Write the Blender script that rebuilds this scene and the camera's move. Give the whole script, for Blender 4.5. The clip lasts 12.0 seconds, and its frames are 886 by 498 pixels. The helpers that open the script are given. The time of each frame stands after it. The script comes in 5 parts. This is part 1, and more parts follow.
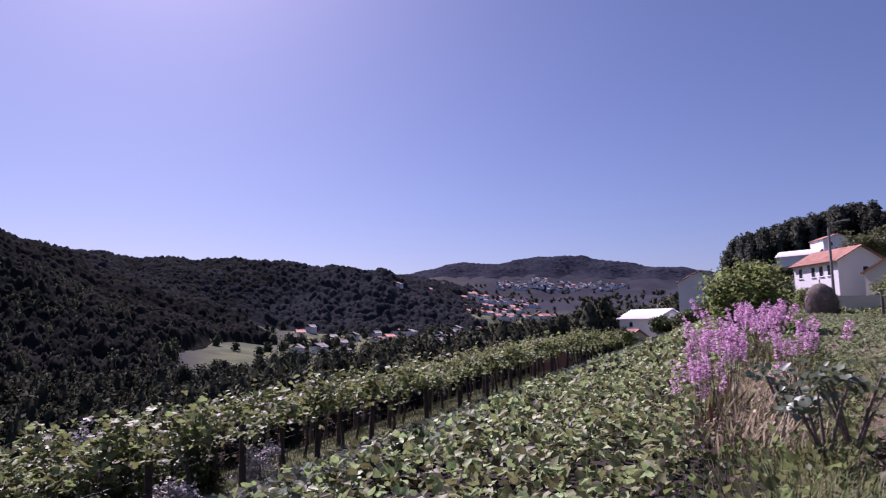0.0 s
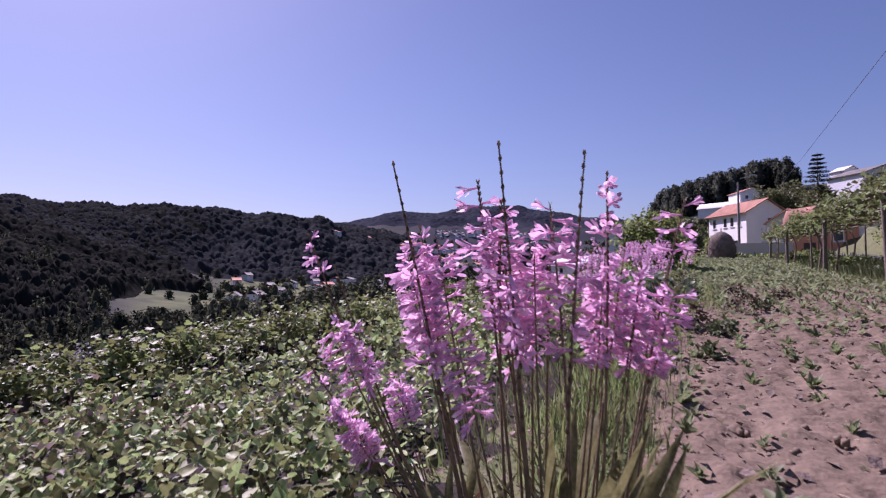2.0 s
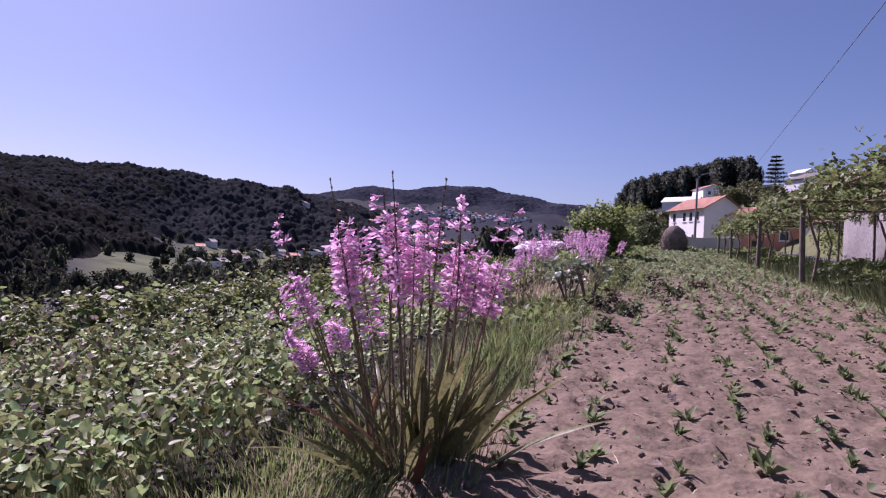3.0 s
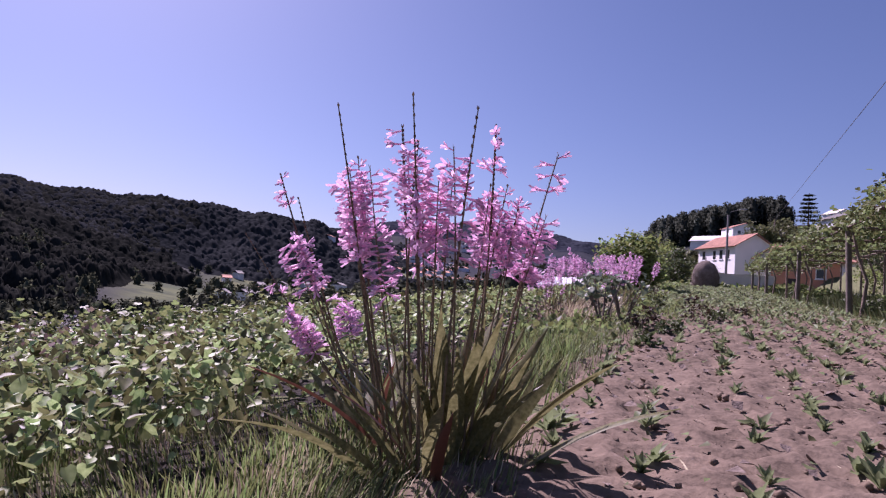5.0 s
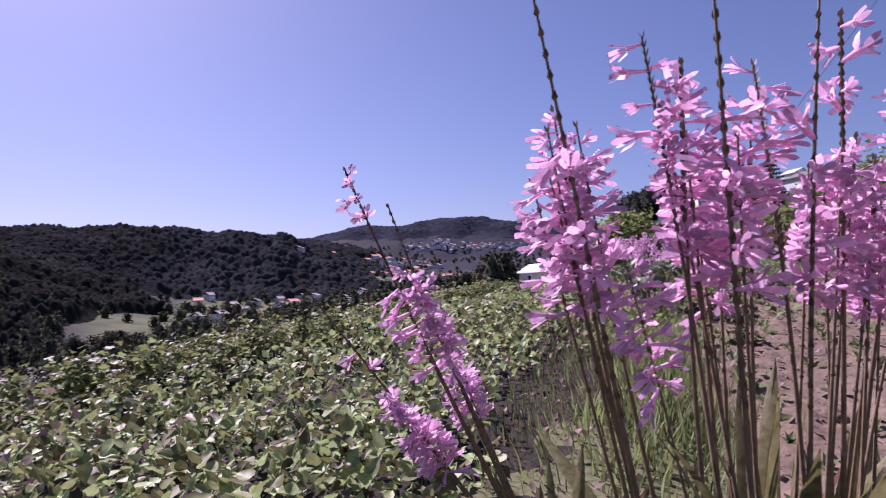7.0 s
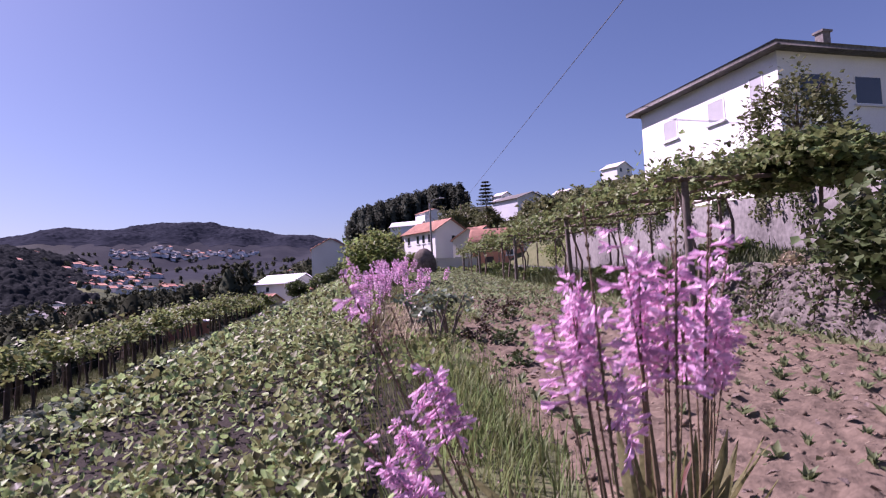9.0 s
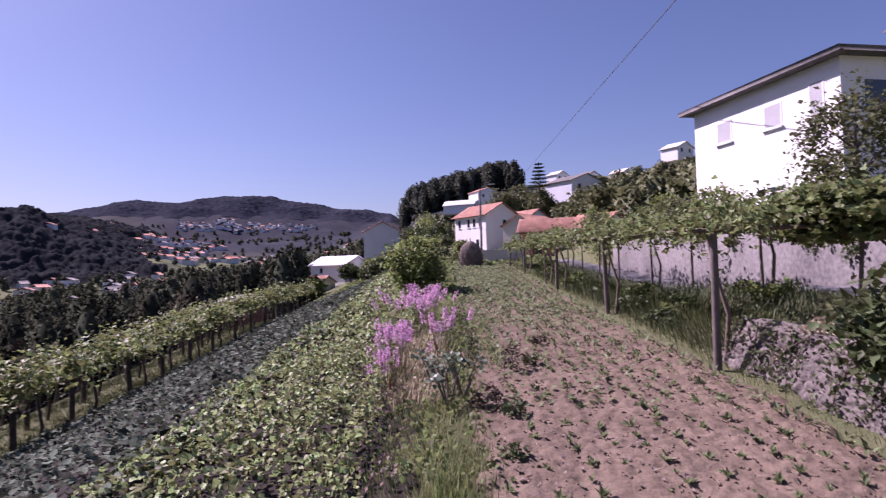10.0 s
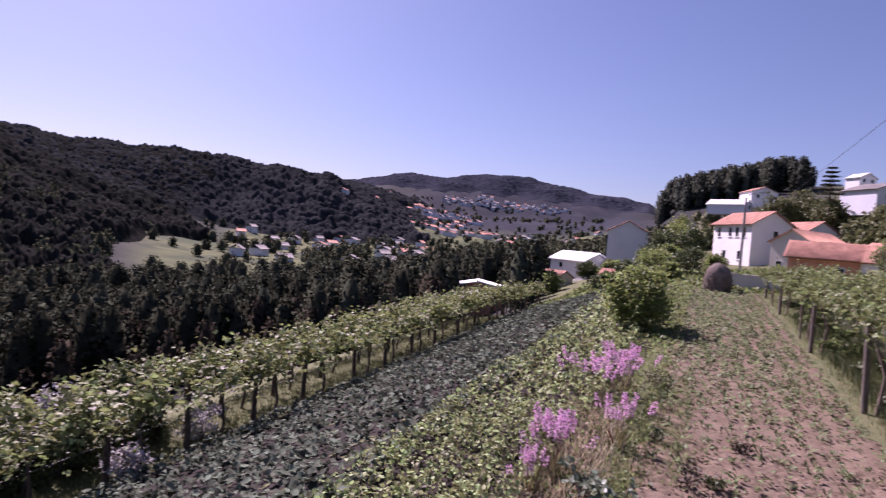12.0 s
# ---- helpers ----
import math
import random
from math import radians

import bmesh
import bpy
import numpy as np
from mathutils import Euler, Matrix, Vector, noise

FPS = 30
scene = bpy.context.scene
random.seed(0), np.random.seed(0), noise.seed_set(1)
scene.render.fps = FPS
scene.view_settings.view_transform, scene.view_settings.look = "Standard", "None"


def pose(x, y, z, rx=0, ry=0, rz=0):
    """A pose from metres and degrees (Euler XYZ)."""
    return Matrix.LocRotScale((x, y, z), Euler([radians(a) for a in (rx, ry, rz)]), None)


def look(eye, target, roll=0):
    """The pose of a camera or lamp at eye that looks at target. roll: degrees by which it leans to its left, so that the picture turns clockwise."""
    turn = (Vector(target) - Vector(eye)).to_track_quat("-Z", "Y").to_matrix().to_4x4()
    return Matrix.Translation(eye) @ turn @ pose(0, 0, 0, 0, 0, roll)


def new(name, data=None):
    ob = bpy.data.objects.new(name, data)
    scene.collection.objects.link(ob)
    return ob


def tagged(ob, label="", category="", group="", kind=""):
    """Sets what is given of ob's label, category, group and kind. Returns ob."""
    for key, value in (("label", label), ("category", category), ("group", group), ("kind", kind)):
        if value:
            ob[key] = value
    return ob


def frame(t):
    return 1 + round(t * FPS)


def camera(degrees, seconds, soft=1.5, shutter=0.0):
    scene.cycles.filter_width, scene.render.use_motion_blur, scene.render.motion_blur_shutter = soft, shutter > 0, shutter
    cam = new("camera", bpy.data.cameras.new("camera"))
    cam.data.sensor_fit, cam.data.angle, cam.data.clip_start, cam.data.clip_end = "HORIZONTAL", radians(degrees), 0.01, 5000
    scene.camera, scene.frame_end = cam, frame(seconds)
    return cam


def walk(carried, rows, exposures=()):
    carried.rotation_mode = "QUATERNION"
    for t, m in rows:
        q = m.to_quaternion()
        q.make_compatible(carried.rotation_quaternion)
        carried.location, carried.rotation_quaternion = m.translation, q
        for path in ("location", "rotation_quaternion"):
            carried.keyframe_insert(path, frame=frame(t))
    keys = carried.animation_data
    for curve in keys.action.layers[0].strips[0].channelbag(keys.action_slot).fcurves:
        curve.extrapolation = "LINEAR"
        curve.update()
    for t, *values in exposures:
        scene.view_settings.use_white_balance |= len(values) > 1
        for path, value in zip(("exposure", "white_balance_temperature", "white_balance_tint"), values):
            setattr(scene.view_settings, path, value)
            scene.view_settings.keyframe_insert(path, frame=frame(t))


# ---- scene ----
cam = camera(73.0, 12.0, soft=1.2, shutter=0.2)
# seconds, x, y, z, tilt, lean, turn
PATH = [
    (0.0, -0.526, 0.051, 1.541, 97.30, 0.06, 29.20),
    (0.5, -0.386, -0.900, 1.875, 95.86, 0.32, 25.72),
    (1.0, -0.237, -1.559, 1.804, 96.02, 0.96, 23.38),
    (1.5, 0.117, -2.076, 1.375, 95.48, -0.72, 23.25),
    (2.0, 0.484, -2.638, 1.138, 92.40, 0.06, 23.31),
    (2.5, 0.904, -3.233, 1.125, 90.93, -1.42, 21.90),
    (3.0, 1.200, -3.630, 1.132, 90.41, -3.09, 20.21),
    (5.0, 1.010, -3.107, 0.754, 93.72, -4.18, 22.48),
    (5.5, 0.785, -2.783, 0.714, 94.71, -1.19, 25.88),
    (6.0, 0.567, -2.417, 0.824, 94.32, -5.20, 26.43),
    (6.5, 0.251, -2.157, 0.932, 93.66, -1.01, 26.92),
    (8.5, -0.980, -2.451, 0.858, 93.24, 4.05, -5.61),
    (9.0, -0.920, -2.783, 1.256, 93.36, 2.70, -4.97),
    (9.5, -0.611, -2.873, 1.944, 92.97, 3.51, -4.58),
    (10.0, -0.241, -3.061, 2.666, 91.19, 1.63, 0.17),
    (10.5, 0.154, -2.920, 3.194, 91.65, 1.08, 8.73),
    (11.0, 0.632, -2.714, 3.504, 90.03, -2.70, 12.71),
    (11.5, 0.928, -2.493, 4.043, 89.95, -4.60, 14.39),
    (12.0, 0.981, -2.062, 4.422, 88.91, -4.87, 23.79),
]
walk(cam, [(t, pose(x, y, z, a, b, c)) for t, x, y, z, a, b, c in PATH],
     exposures=[(0.0, 0.67, 5950, 51.0), (3.0, 0.77, 5950, 51.0), (6.5, 0.78, 5950, 51.0), (8.5, 0.94, 6050, 55.0), (10.5, 0.86, 6050, 54.0), (12.0, 0.98, 6250, 54.0)])

# ---- daylight ----
SUN_TO = Vector((-0.60, 0.36, 0.71)).normalized()
world = bpy.data.worlds.new("sky")
scene.world = world
world.use_nodes = True
wn, wl = world.node_tree.nodes, world.node_tree.links
sky = wn.new("ShaderNodeTexSky")
sky.sky_type = "NISHITA"
sky.sun_disc = False
sky.sun_elevation = math.asin(SUN_TO.z)
sky.sun_rotation = math.atan2(SUN_TO.x, SUN_TO.y)
sky.altitude = 200
sky.air_density = 1.0
sky.dust_density = 0.95
sky.ozone_density = 4.0
wn["Background"].inputs["Strength"].default_value = 0.051
wl.new(sky.outputs[0], wn["Background"].inputs["Color"])
sun = new("sun", bpy.data.lights.new("sun", "SUN"))
sun.data.energy = 5.0
sun.data.angle = radians(0.53)
sun.data.color = (1.0, 0.955, 0.90)
sun.matrix_world = look(tuple(SUN_TO * 50), (0, 0, 0))


# ---- materials ----
def material(name, colour, rough=0.8, spread=0.25, scale=6.0, fine=60.0, bump=0.3, metal=0.0, spec=0.3,
             second=None, through_light=0.0, random_by="none", random_amount=0.0, distance=0.02):
    """Two scales of noise over a base colour, with relief; leaves let light through."""
    m = bpy.data.materials.new(name)
    m.use_nodes = True
    n, l = m.node_tree.nodes, m.node_tree.links
    b = n["Principled BSDF"]
    b.inputs["Roughness"].default_value = rough
    b.inputs["Metallic"].default_value = metal
    b.inputs["Specular IOR Level"].default_value = spec
    co = n.new("ShaderNodeTexCoord")
    big, small = n.new("ShaderNodeTexNoise"), n.new("ShaderNodeTexNoise")
    big.inputs["Scale"].default_value, small.inputs["Scale"].default_value = scale, fine
    big.inputs["Detail"].default_value, small.inputs["Detail"].default_value = 4, 3
    src = co.outputs["Object"]
    l.new(src, big.inputs["Vector"]), l.new(src, small.inputs["Vector"])
    add = n.new("ShaderNodeMath")
    add.operation = "ADD"
    l.new(big.outputs["Fac"], add.inputs[0]), l.new(small.outputs["Fac"], add.inputs[1])
    ramp = n.new("ShaderNodeMapRange")
    ramp.inputs["From Min"].default_value, ramp.inputs["From Max"].default_value = 0.65, 1.35
    l.new(add.outputs[0], ramp.inputs["Value"])
    mix = n.new("ShaderNodeMix")
    mix.data_type = "RGBA"
    low = [c * (1 - spread) for c in colour]
    high = second or [min(1, c * (1 + spread)) for c in colour]
    mix.inputs["A"].default_value, mix.inputs["B"].default_value = (*low, 1), (*high, 1)
    l.new(ramp.outputs[0], mix.inputs["Factor"])
    out = mix.outputs["Result"]
    if random_by != "none":
        hsv = n.new("ShaderNodeHueSaturation")
        if random_by == "island":
            rnd = n.new("ShaderNodeNewGeometry").outputs["Random Per Island"]
        else:
            rnd = n.new("ShaderNodeObjectInfo").outputs["Random"]
        val, hue = n.new("ShaderNodeMapRange"), n.new("ShaderNodeMapRange")
        val.inputs["To Min"].default_value, val.inputs["To Max"].default_value = 1 - random_amount, 1 + random_amount
        hue.inputs["To Min"].default_value, hue.inputs["To Max"].default_value = 0.5 - random_amount * 0.07, 0.5 + random_amount * 0.05
        l.new(rnd, val.inputs["Value"]), l.new(rnd, hue.inputs["Value"])
        l.new(val.outputs[0], hsv.inputs["Value"]), l.new(hue.outputs[0], hsv.inputs["Hue"])
        l.new(out, hsv.inputs["Color"])
        out = hsv.outputs["Color"]
    l.new(out, b.inputs["Base Color"])
    if bump:
        bp = n.new("ShaderNodeBump")
        bp.inputs["Strength"].default_value, bp.inputs["Distance"].default_value = bump, distance
        l.new(small.outputs["Fac"], bp.inputs["Height"])
        l.new(bp.outputs[0], b.inputs["Normal"])
    if through_light:
        tr, ms = n.new("ShaderNodeBsdfTranslucent"), n.new("ShaderNodeMixShader")
        l.new(out, tr.inputs["Color"])
        ms.inputs["Fac"].default_value = through_light
        l.new(b.outputs[0], ms.inputs[1]), l.new(tr.outputs[0], ms.inputs[2])
        l.new(ms.outputs[0], n["Material Output"].inputs["Surface"])
    return m


def leaf_material(name, colour, rough=0.5, vary=0.45, light=0.3, second=None, spec=0.22):
    return material(name, colour, rough, 0.2, 3.0, 40.0, 0.0, spec=spec, second=second, through_light=light,
                    random_by="island", random_amount=vary)


M_BEAN = leaf_material("bean_leaf", (0.165, 0.217, 0.067), 0.5, 0.85, 0.33, second=(0.37, 0.415, 0.19), spec=0.2)
M_BLUE = leaf_material("potato_leaf", (0.062, 0.085, 0.052), 0.75, 0.75, 0.18, second=(0.15, 0.175, 0.125), spec=0.08)
M_VINE = leaf_material("vine_leaf", (0.138, 0.172, 0.053), 0.5, 0.6, 0.40, second=(0.26, 0.30, 0.12))
M_PERGOLA = leaf_material("pergola_leaf", (0.115, 0.15, 0.048), 0.5, 0.6, 0.4, second=(0.23, 0.275, 0.11))
M_SHRUB = leaf_material("shrub_leaf", (0.080, 0.105, 0.042), 0.5, 0.5, 0.28)
M_BUSH = leaf_material("bush_leaf", (0.14, 0.19, 0.055), 0.5, 0.5, 0.5, second=(0.24, 0.295, 0.10))
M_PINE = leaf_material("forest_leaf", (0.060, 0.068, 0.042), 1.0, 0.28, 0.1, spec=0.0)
# Darker copy of forest_leaf: the strip's backlit shade is put into its colour.
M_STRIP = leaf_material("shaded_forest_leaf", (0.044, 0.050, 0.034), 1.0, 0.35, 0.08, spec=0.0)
M_HILLPINE = leaf_material("hill_pine_leaf", (0.070, 0.080, 0.062), 1.0, 0.5, 0.3, spec=0.0)
M_RUST = leaf_material("forest_rust_leaf", (0.046, 0.040, 0.030), 1.0, 0.28, 0.1, spec=0.0)
M_DARKLEAF = leaf_material("brownish_leaf", (0.075, 0.055, 0.035), 0.6, 0.5, 0.2)
M_OLIVE = leaf_material("olive_leaf", (0.13, 0.145, 0.065), 0.6, 0.4, 0.3)
M_GRASS = leaf_material("grass_blade", (0.12, 0.19, 0.055), 0.5, 0.5, 0.5, second=(0.22, 0.25, 0.10))
M_DRY = leaf_material("dry_grass", (0.40, 0.34, 0.23), 0.7, 0.4, 0.3)
M_WILT = leaf_material("withered_leaf", (0.26, 0.185, 0.155), 0.8, 0.4, 0.2)
M_KALE = leaf_material("kale_leaf", (0.13, 0.17, 0.11), 0.4, 0.3, 0.25)
M_SEED = leaf_material("seedling_leaf", (0.17, 0.21, 0.10), 0.5, 0.5, 0.5)
M_SWORD = leaf_material("sword_leaf", (0.10, 0.10, 0.036), 0.40, 0.7, 0.38, second=(0.25, 0.24, 0.11))
M_SWORD_RED = leaf_material("red_sword_leaf", (0.11, 0.045, 0.03), 0.45, 0.3, 0.25)
M_PETAL = leaf_material("petal", (0.74, 0.30, 0.57), 0.5, 0.42, 0.42, second=(0.95, 0.74, 0.88), spec=0.2)
M_STEM = material("flower_stem", (0.17, 0.125, 0.075), 0.6, 0.4, 20, 90, 0.1)
M_BUD = leaf_material("bract", (0.11, 0.07, 0.05), 0.55, 0.4, 0.15)
M_SOIL = material("tilled_soil", (0.156, 0.118, 0.085), 0.95, 0.35, 1.6, 24.0, 0.6, spec=0.1, distance=0.02)
M_BARK = material("weathered_wood", (0.17, 0.13, 0.105), 0.9, 0.45, 4, 45, 0.6)
M_POST = material("grey_granite_post", (0.14, 0.118, 0.10), 0.9, 0.3, 6, 60, 0.5)
M_WIRE = material("wire", (0.12, 0.12, 0.13), 0.5, 0.1, 5, 50, 0.0, metal=0.6)
M_WHITE = material("white_render", (0.80, 0.79, 0.78), 0.85, 0.06, 0.6, 14, 0.15)
M_GREY = material("grey_render", (0.63, 0.64, 0.67), 0.9, 0.08, 0.5, 12, 0.15)
M_CREAM = material("cream_render", (0.62, 0.57, 0.53), 0.9, 0.1, 0.5, 12, 0.2)
M_ORANGE = material("orange_render", (0.62, 0.27, 0.17), 0.9, 0.15, 0.7, 14, 0.2)
M_WALL = material("old_concrete", (0.15, 0.14, 0.135), 0.95, 0.45, 0.45, 7, 0.4, second=(0.23, 0.215, 0.205))
M_TILE = material("clay_roof_tile", (0.31, 0.155, 0.11), 0.9, 0.5, 1.2, 18, 0.5, random_by="island", random_amount=0.2)
M_GLASS = material("dark_glass", (0.03, 0.035, 0.04), 0.12, 0.1, 3, 20, 0.0, spec=0.6)
M_SHUT = material("roller_shutter", (0.40, 0.40, 0.41), 0.7, 0.1, 2, 30, 0.1)
M_WOOD = material("dark_door", (0.07, 0.05, 0.045), 0.7, 0.3, 4, 40, 0.2)
M_STONE = material("pale_stone", (0.17, 0.15, 0.13), 0.95, 0.6, 2.2, 14, 1.0, random_by="object", random_amount=0.2)
M_ROAD = material("worn_asphalt", (0.15, 0.15, 0.15), 0.95, 0.2, 1.0, 30, 0.3)
M_METAL = material("lamp_metal", (0.30, 0.31, 0.32), 0.5, 0.15, 5, 40, 0.1, metal=0.7)
M_CONC = material("concrete_pole", (0.27, 0.25, 0.25), 0.9, 0.2, 2, 30, 0.2)


# ---- mesh helpers ----
def mesh_of(name, verts, faces, mat, smooth=False):
    """A mesh from a vertex array and one or more arrays of equal-sided faces."""
    verts = np.asarray(verts, np.float32).reshape(-1, 3)
    faces = [np.asarray(f, np.int32) for f in (faces if isinstance(faces[0], np.ndarray) and faces[0].ndim == 2 else [faces]) if len(f)]
    me = bpy.data.meshes.new(name)
    me.vertices.add(len(verts))
    me.vertices.foreach_set("co", verts.ravel())
    total = sum(f.size for f in faces)
    me.loops.add(total)
    me.loops.foreach_set("vertex_index", np.concatenate([f.ravel() for f in faces]))
    counts = np.concatenate([np.full(len(f), f.shape[1], np.int32) for f in faces])
    me.polygons.add(len(counts))
    me.polygons.foreach_set("loop_start", np.concatenate([[0], np.cumsum(counts)[:-1]]).astype(np.int32))
    if smooth:
        me.polygons.foreach_set("use_smooth", np.ones(len(counts), bool))
    me.update(calc_edges=True)
    me.validate()
    for one in (mat if isinstance(mat, (list, tuple)) else [mat]):
        me.materials.append(one)
    return me


def part(name, bm, mat, parent=None, label=""):
    """One mesh object from a bmesh or a ready mesh, under its thing or part."""
    if isinstance(bm, bmesh.types.BMesh):
        me = bpy.data.meshes.new(name)
        bm.normal_update()
        bm.to_mesh(me)
        bm.free()
        me.materials.append(mat)
    else:
        me = bm
    ob = new(name, me)
    if parent is not None:
        ob.parent = parent
    return tagged(ob, label)


def thing(name, at, label, category, group="", kind="", turn=0.0):
    ob = new(name)
    ob.empty_display_size = 0.2
    ob.matrix_basis = pose(at[0], at[1], at[2], 0, 0, turn)
    return tagged(ob, label, category, group, kind)


def box(bm, lo, hi, bevel=0.0):
    r = bmesh.ops.create_cube(bm, size=1.0)
    vs = r["verts"]
    for v in vs:
        v.co = Vector([lo[i] + (v.co[i] + 0.5) * (hi[i] - lo[i]) for i in range(3)])
    if bevel:
        es = list({e for v in vs for e in v.link_edges})
        bmesh.ops.bevel(bm, geom=es, offset=bevel, segments=1, affect="EDGES")
    return bm


def boxed(lo, hi, bevel=0.0):
    return box(bmesh.new(), lo, hi, bevel)


def tube(points, radii, sides=6):
    """A tapering tube along points: vertex and face arrays."""
    pts = [Vector(p) for p in points]
    vs, fs = [], []
    for i, p in enumerate(pts):
        d = (pts[min(i + 1, len(pts) - 1)] - pts[max(i - 1, 0)]).normalized()
        a = d.orthogonal().normalized() if abs(d.z) < 0.9 else Vector((1, 0, 0)).cross(d).normalized()
        b = d.cross(a)
        for k in range(sides):
            w = 2 * math.pi * k / sides
            vs.append(p + (a * math.cos(w) + b * math.sin(w)) * radii[i])
    for i in range(len(pts) - 1):
        for k in range(sides):
            k2 = (k + 1) % sides
            fs.append((i * sides + k, i * sides + k2, (i + 1) * sides + k2, (i + 1) * sides + k))
    return np.array([tuple(v) for v in vs]), np.array(fs)


def joined(pieces):
    """Several (verts, faces) pairs as one."""
    vs, fs, n = [], [], 0
    for v, f in pieces:
        vs.append(np.asarray(v)), fs.append(np.asarray(f) + n)
        n += len(v)
    return np.concatenate(vs), np.concatenate(fs)



LEAF_RHOMB = np.array([(0, 0, 0), (-0.42, 0.45, 0.12), (0, 1, -0.1), (0.42, 0.45, 0.12)])
LEAF_RHOMB_F = np.array([(0, 2, 1), (0, 3, 2)])
LEAF_HEART = np.array([(0, 0, 0), (-0.40, 0.06, 0.1), (-0.42, 0.45, 0.14), (0, 1, -0.12), (0.42, 0.45, 0.14), (0.40, 0.06, 0.1)])
LEAF_HEART_F = np.array([(0, 3, 2), (0, 2, 1), (0, 4, 3), (0, 5, 4)])
LEAF_ROUND = np.array([(0, 0.42, -0.05), (0, 0, 0), (-0.24, -0.08, 0.08), (-0.42, 0.12, 0.13), (-0.40, 0.42, 0.12), (-0.2, 0.75, 0.04), (0, 1, -0.1),
                       (0.2, 0.75, 0.04), (0.40, 0.42, 0.12), (0.42, 0.12, 0.13), (0.24, -0.08, 0.08)])
LEAF_ROUND_F = np.array([(0, k, k % 10 + 1) for k in range(1, 11)])
LEAF_LOBED = np.array([(0, 0, 0), (-0.5, -0.05, 0.1), (-0.62, 0.4, 0.05), (-0.28, 0.5, 0.1), (-0.3, 0.85, 0), (0, 1.05, -0.1),
                       (0.3, 0.85, 0), (0.28, 0.5, 0.1), (0.62, 0.4, 0.05), (0.5, -0.05, 0.1)])
LEAF_LOBED_F = np.array([(0, 3, 2), (0, 2, 1), (0, 5, 4), (0, 4, 3), (0, 6, 5), (0, 7, 6), (0, 8, 7), (0, 9, 8)])
BLADE = np.array([(-0.03, 0, 0), (0.03, 0, 0), (0.022, 0.55, 0.03), (-0.022, 0.55, 0.03), (0, 1, -0.08)])
BLADE_F = np.array([(0, 1, 2), (0, 2, 3), (3, 2, 4)])


def scatter(points, sizes, shape, tris, tilt=(0.2, 0.9), seed=0, upright=False):
    """Leaves of one shape at many points, each with its own turn and tilt: verts and faces."""
    r = np.random.default_rng(seed)
    n = len(points)
    yaw = r.uniform(0, 2 * math.pi, n)
    lift = r.uniform(*tilt, n) * (1 if upright else r.choice([-1, 1, 1], n))
    lean = r.normal(0, 0.35, n)
    cy, sy, cl, sl, cn, sn = np.cos(yaw), np.sin(yaw), np.cos(lift), np.sin(lift), np.cos(lean), np.sin(lean)
    s = shape[None] * np.asarray(sizes)[:, None, None]
    x, y, z = s[..., 0], s[..., 1], s[..., 2]
    x, z = x * cn[:, None] + z * sn[:, None], -x * sn[:, None] + z * cn[:, None]
    y, z = y * cl[:, None] - z * sl[:, None], y * sl[:, None] + z * cl[:, None]
    x, y = x * cy[:, None] - y * sy[:, None], x * sy[:, None] + y * cy[:, None]
    v = np.stack([x, y, z], -1) + np.asarray(points)[:, None]
    f = tris[None] + (np.arange(n) * len(shape))[:, None, None]
    return v.reshape(-1, 3), f.reshape(-1, tris.shape[1])


# ---- the lie of the land ----
def smooth(a, b, x):
    t = np.clip((x - a) / (b - a), 0, 1)
    return t * t * (3 - 2 * t)


def garden_height(x, y):
    x, y = np.asarray(x, float), np.asarray(y, float)
    along = 0.047 * np.clip(y, -30, 48)
    left = -0.07 * np.clip(-0.5 - x, 0, 3.5) - 0.36 * np.clip(-4.0 - x, 0, 9.5) - 0.12 * np.clip(-13.5 - x, 0, 4.0) - 0.42 * np.clip(-17.5 - x, 0, 25)
    bank = 1.15 * (1 - 0.85 * smooth(9, 24, y))
    right = bank * smooth(5.3, 8.1, x) + 0.05 * np.clip(x - 8.7, 0, 40) + (2.9 - bank) * smooth(11.5, 12.3, x)
    return along + left + right


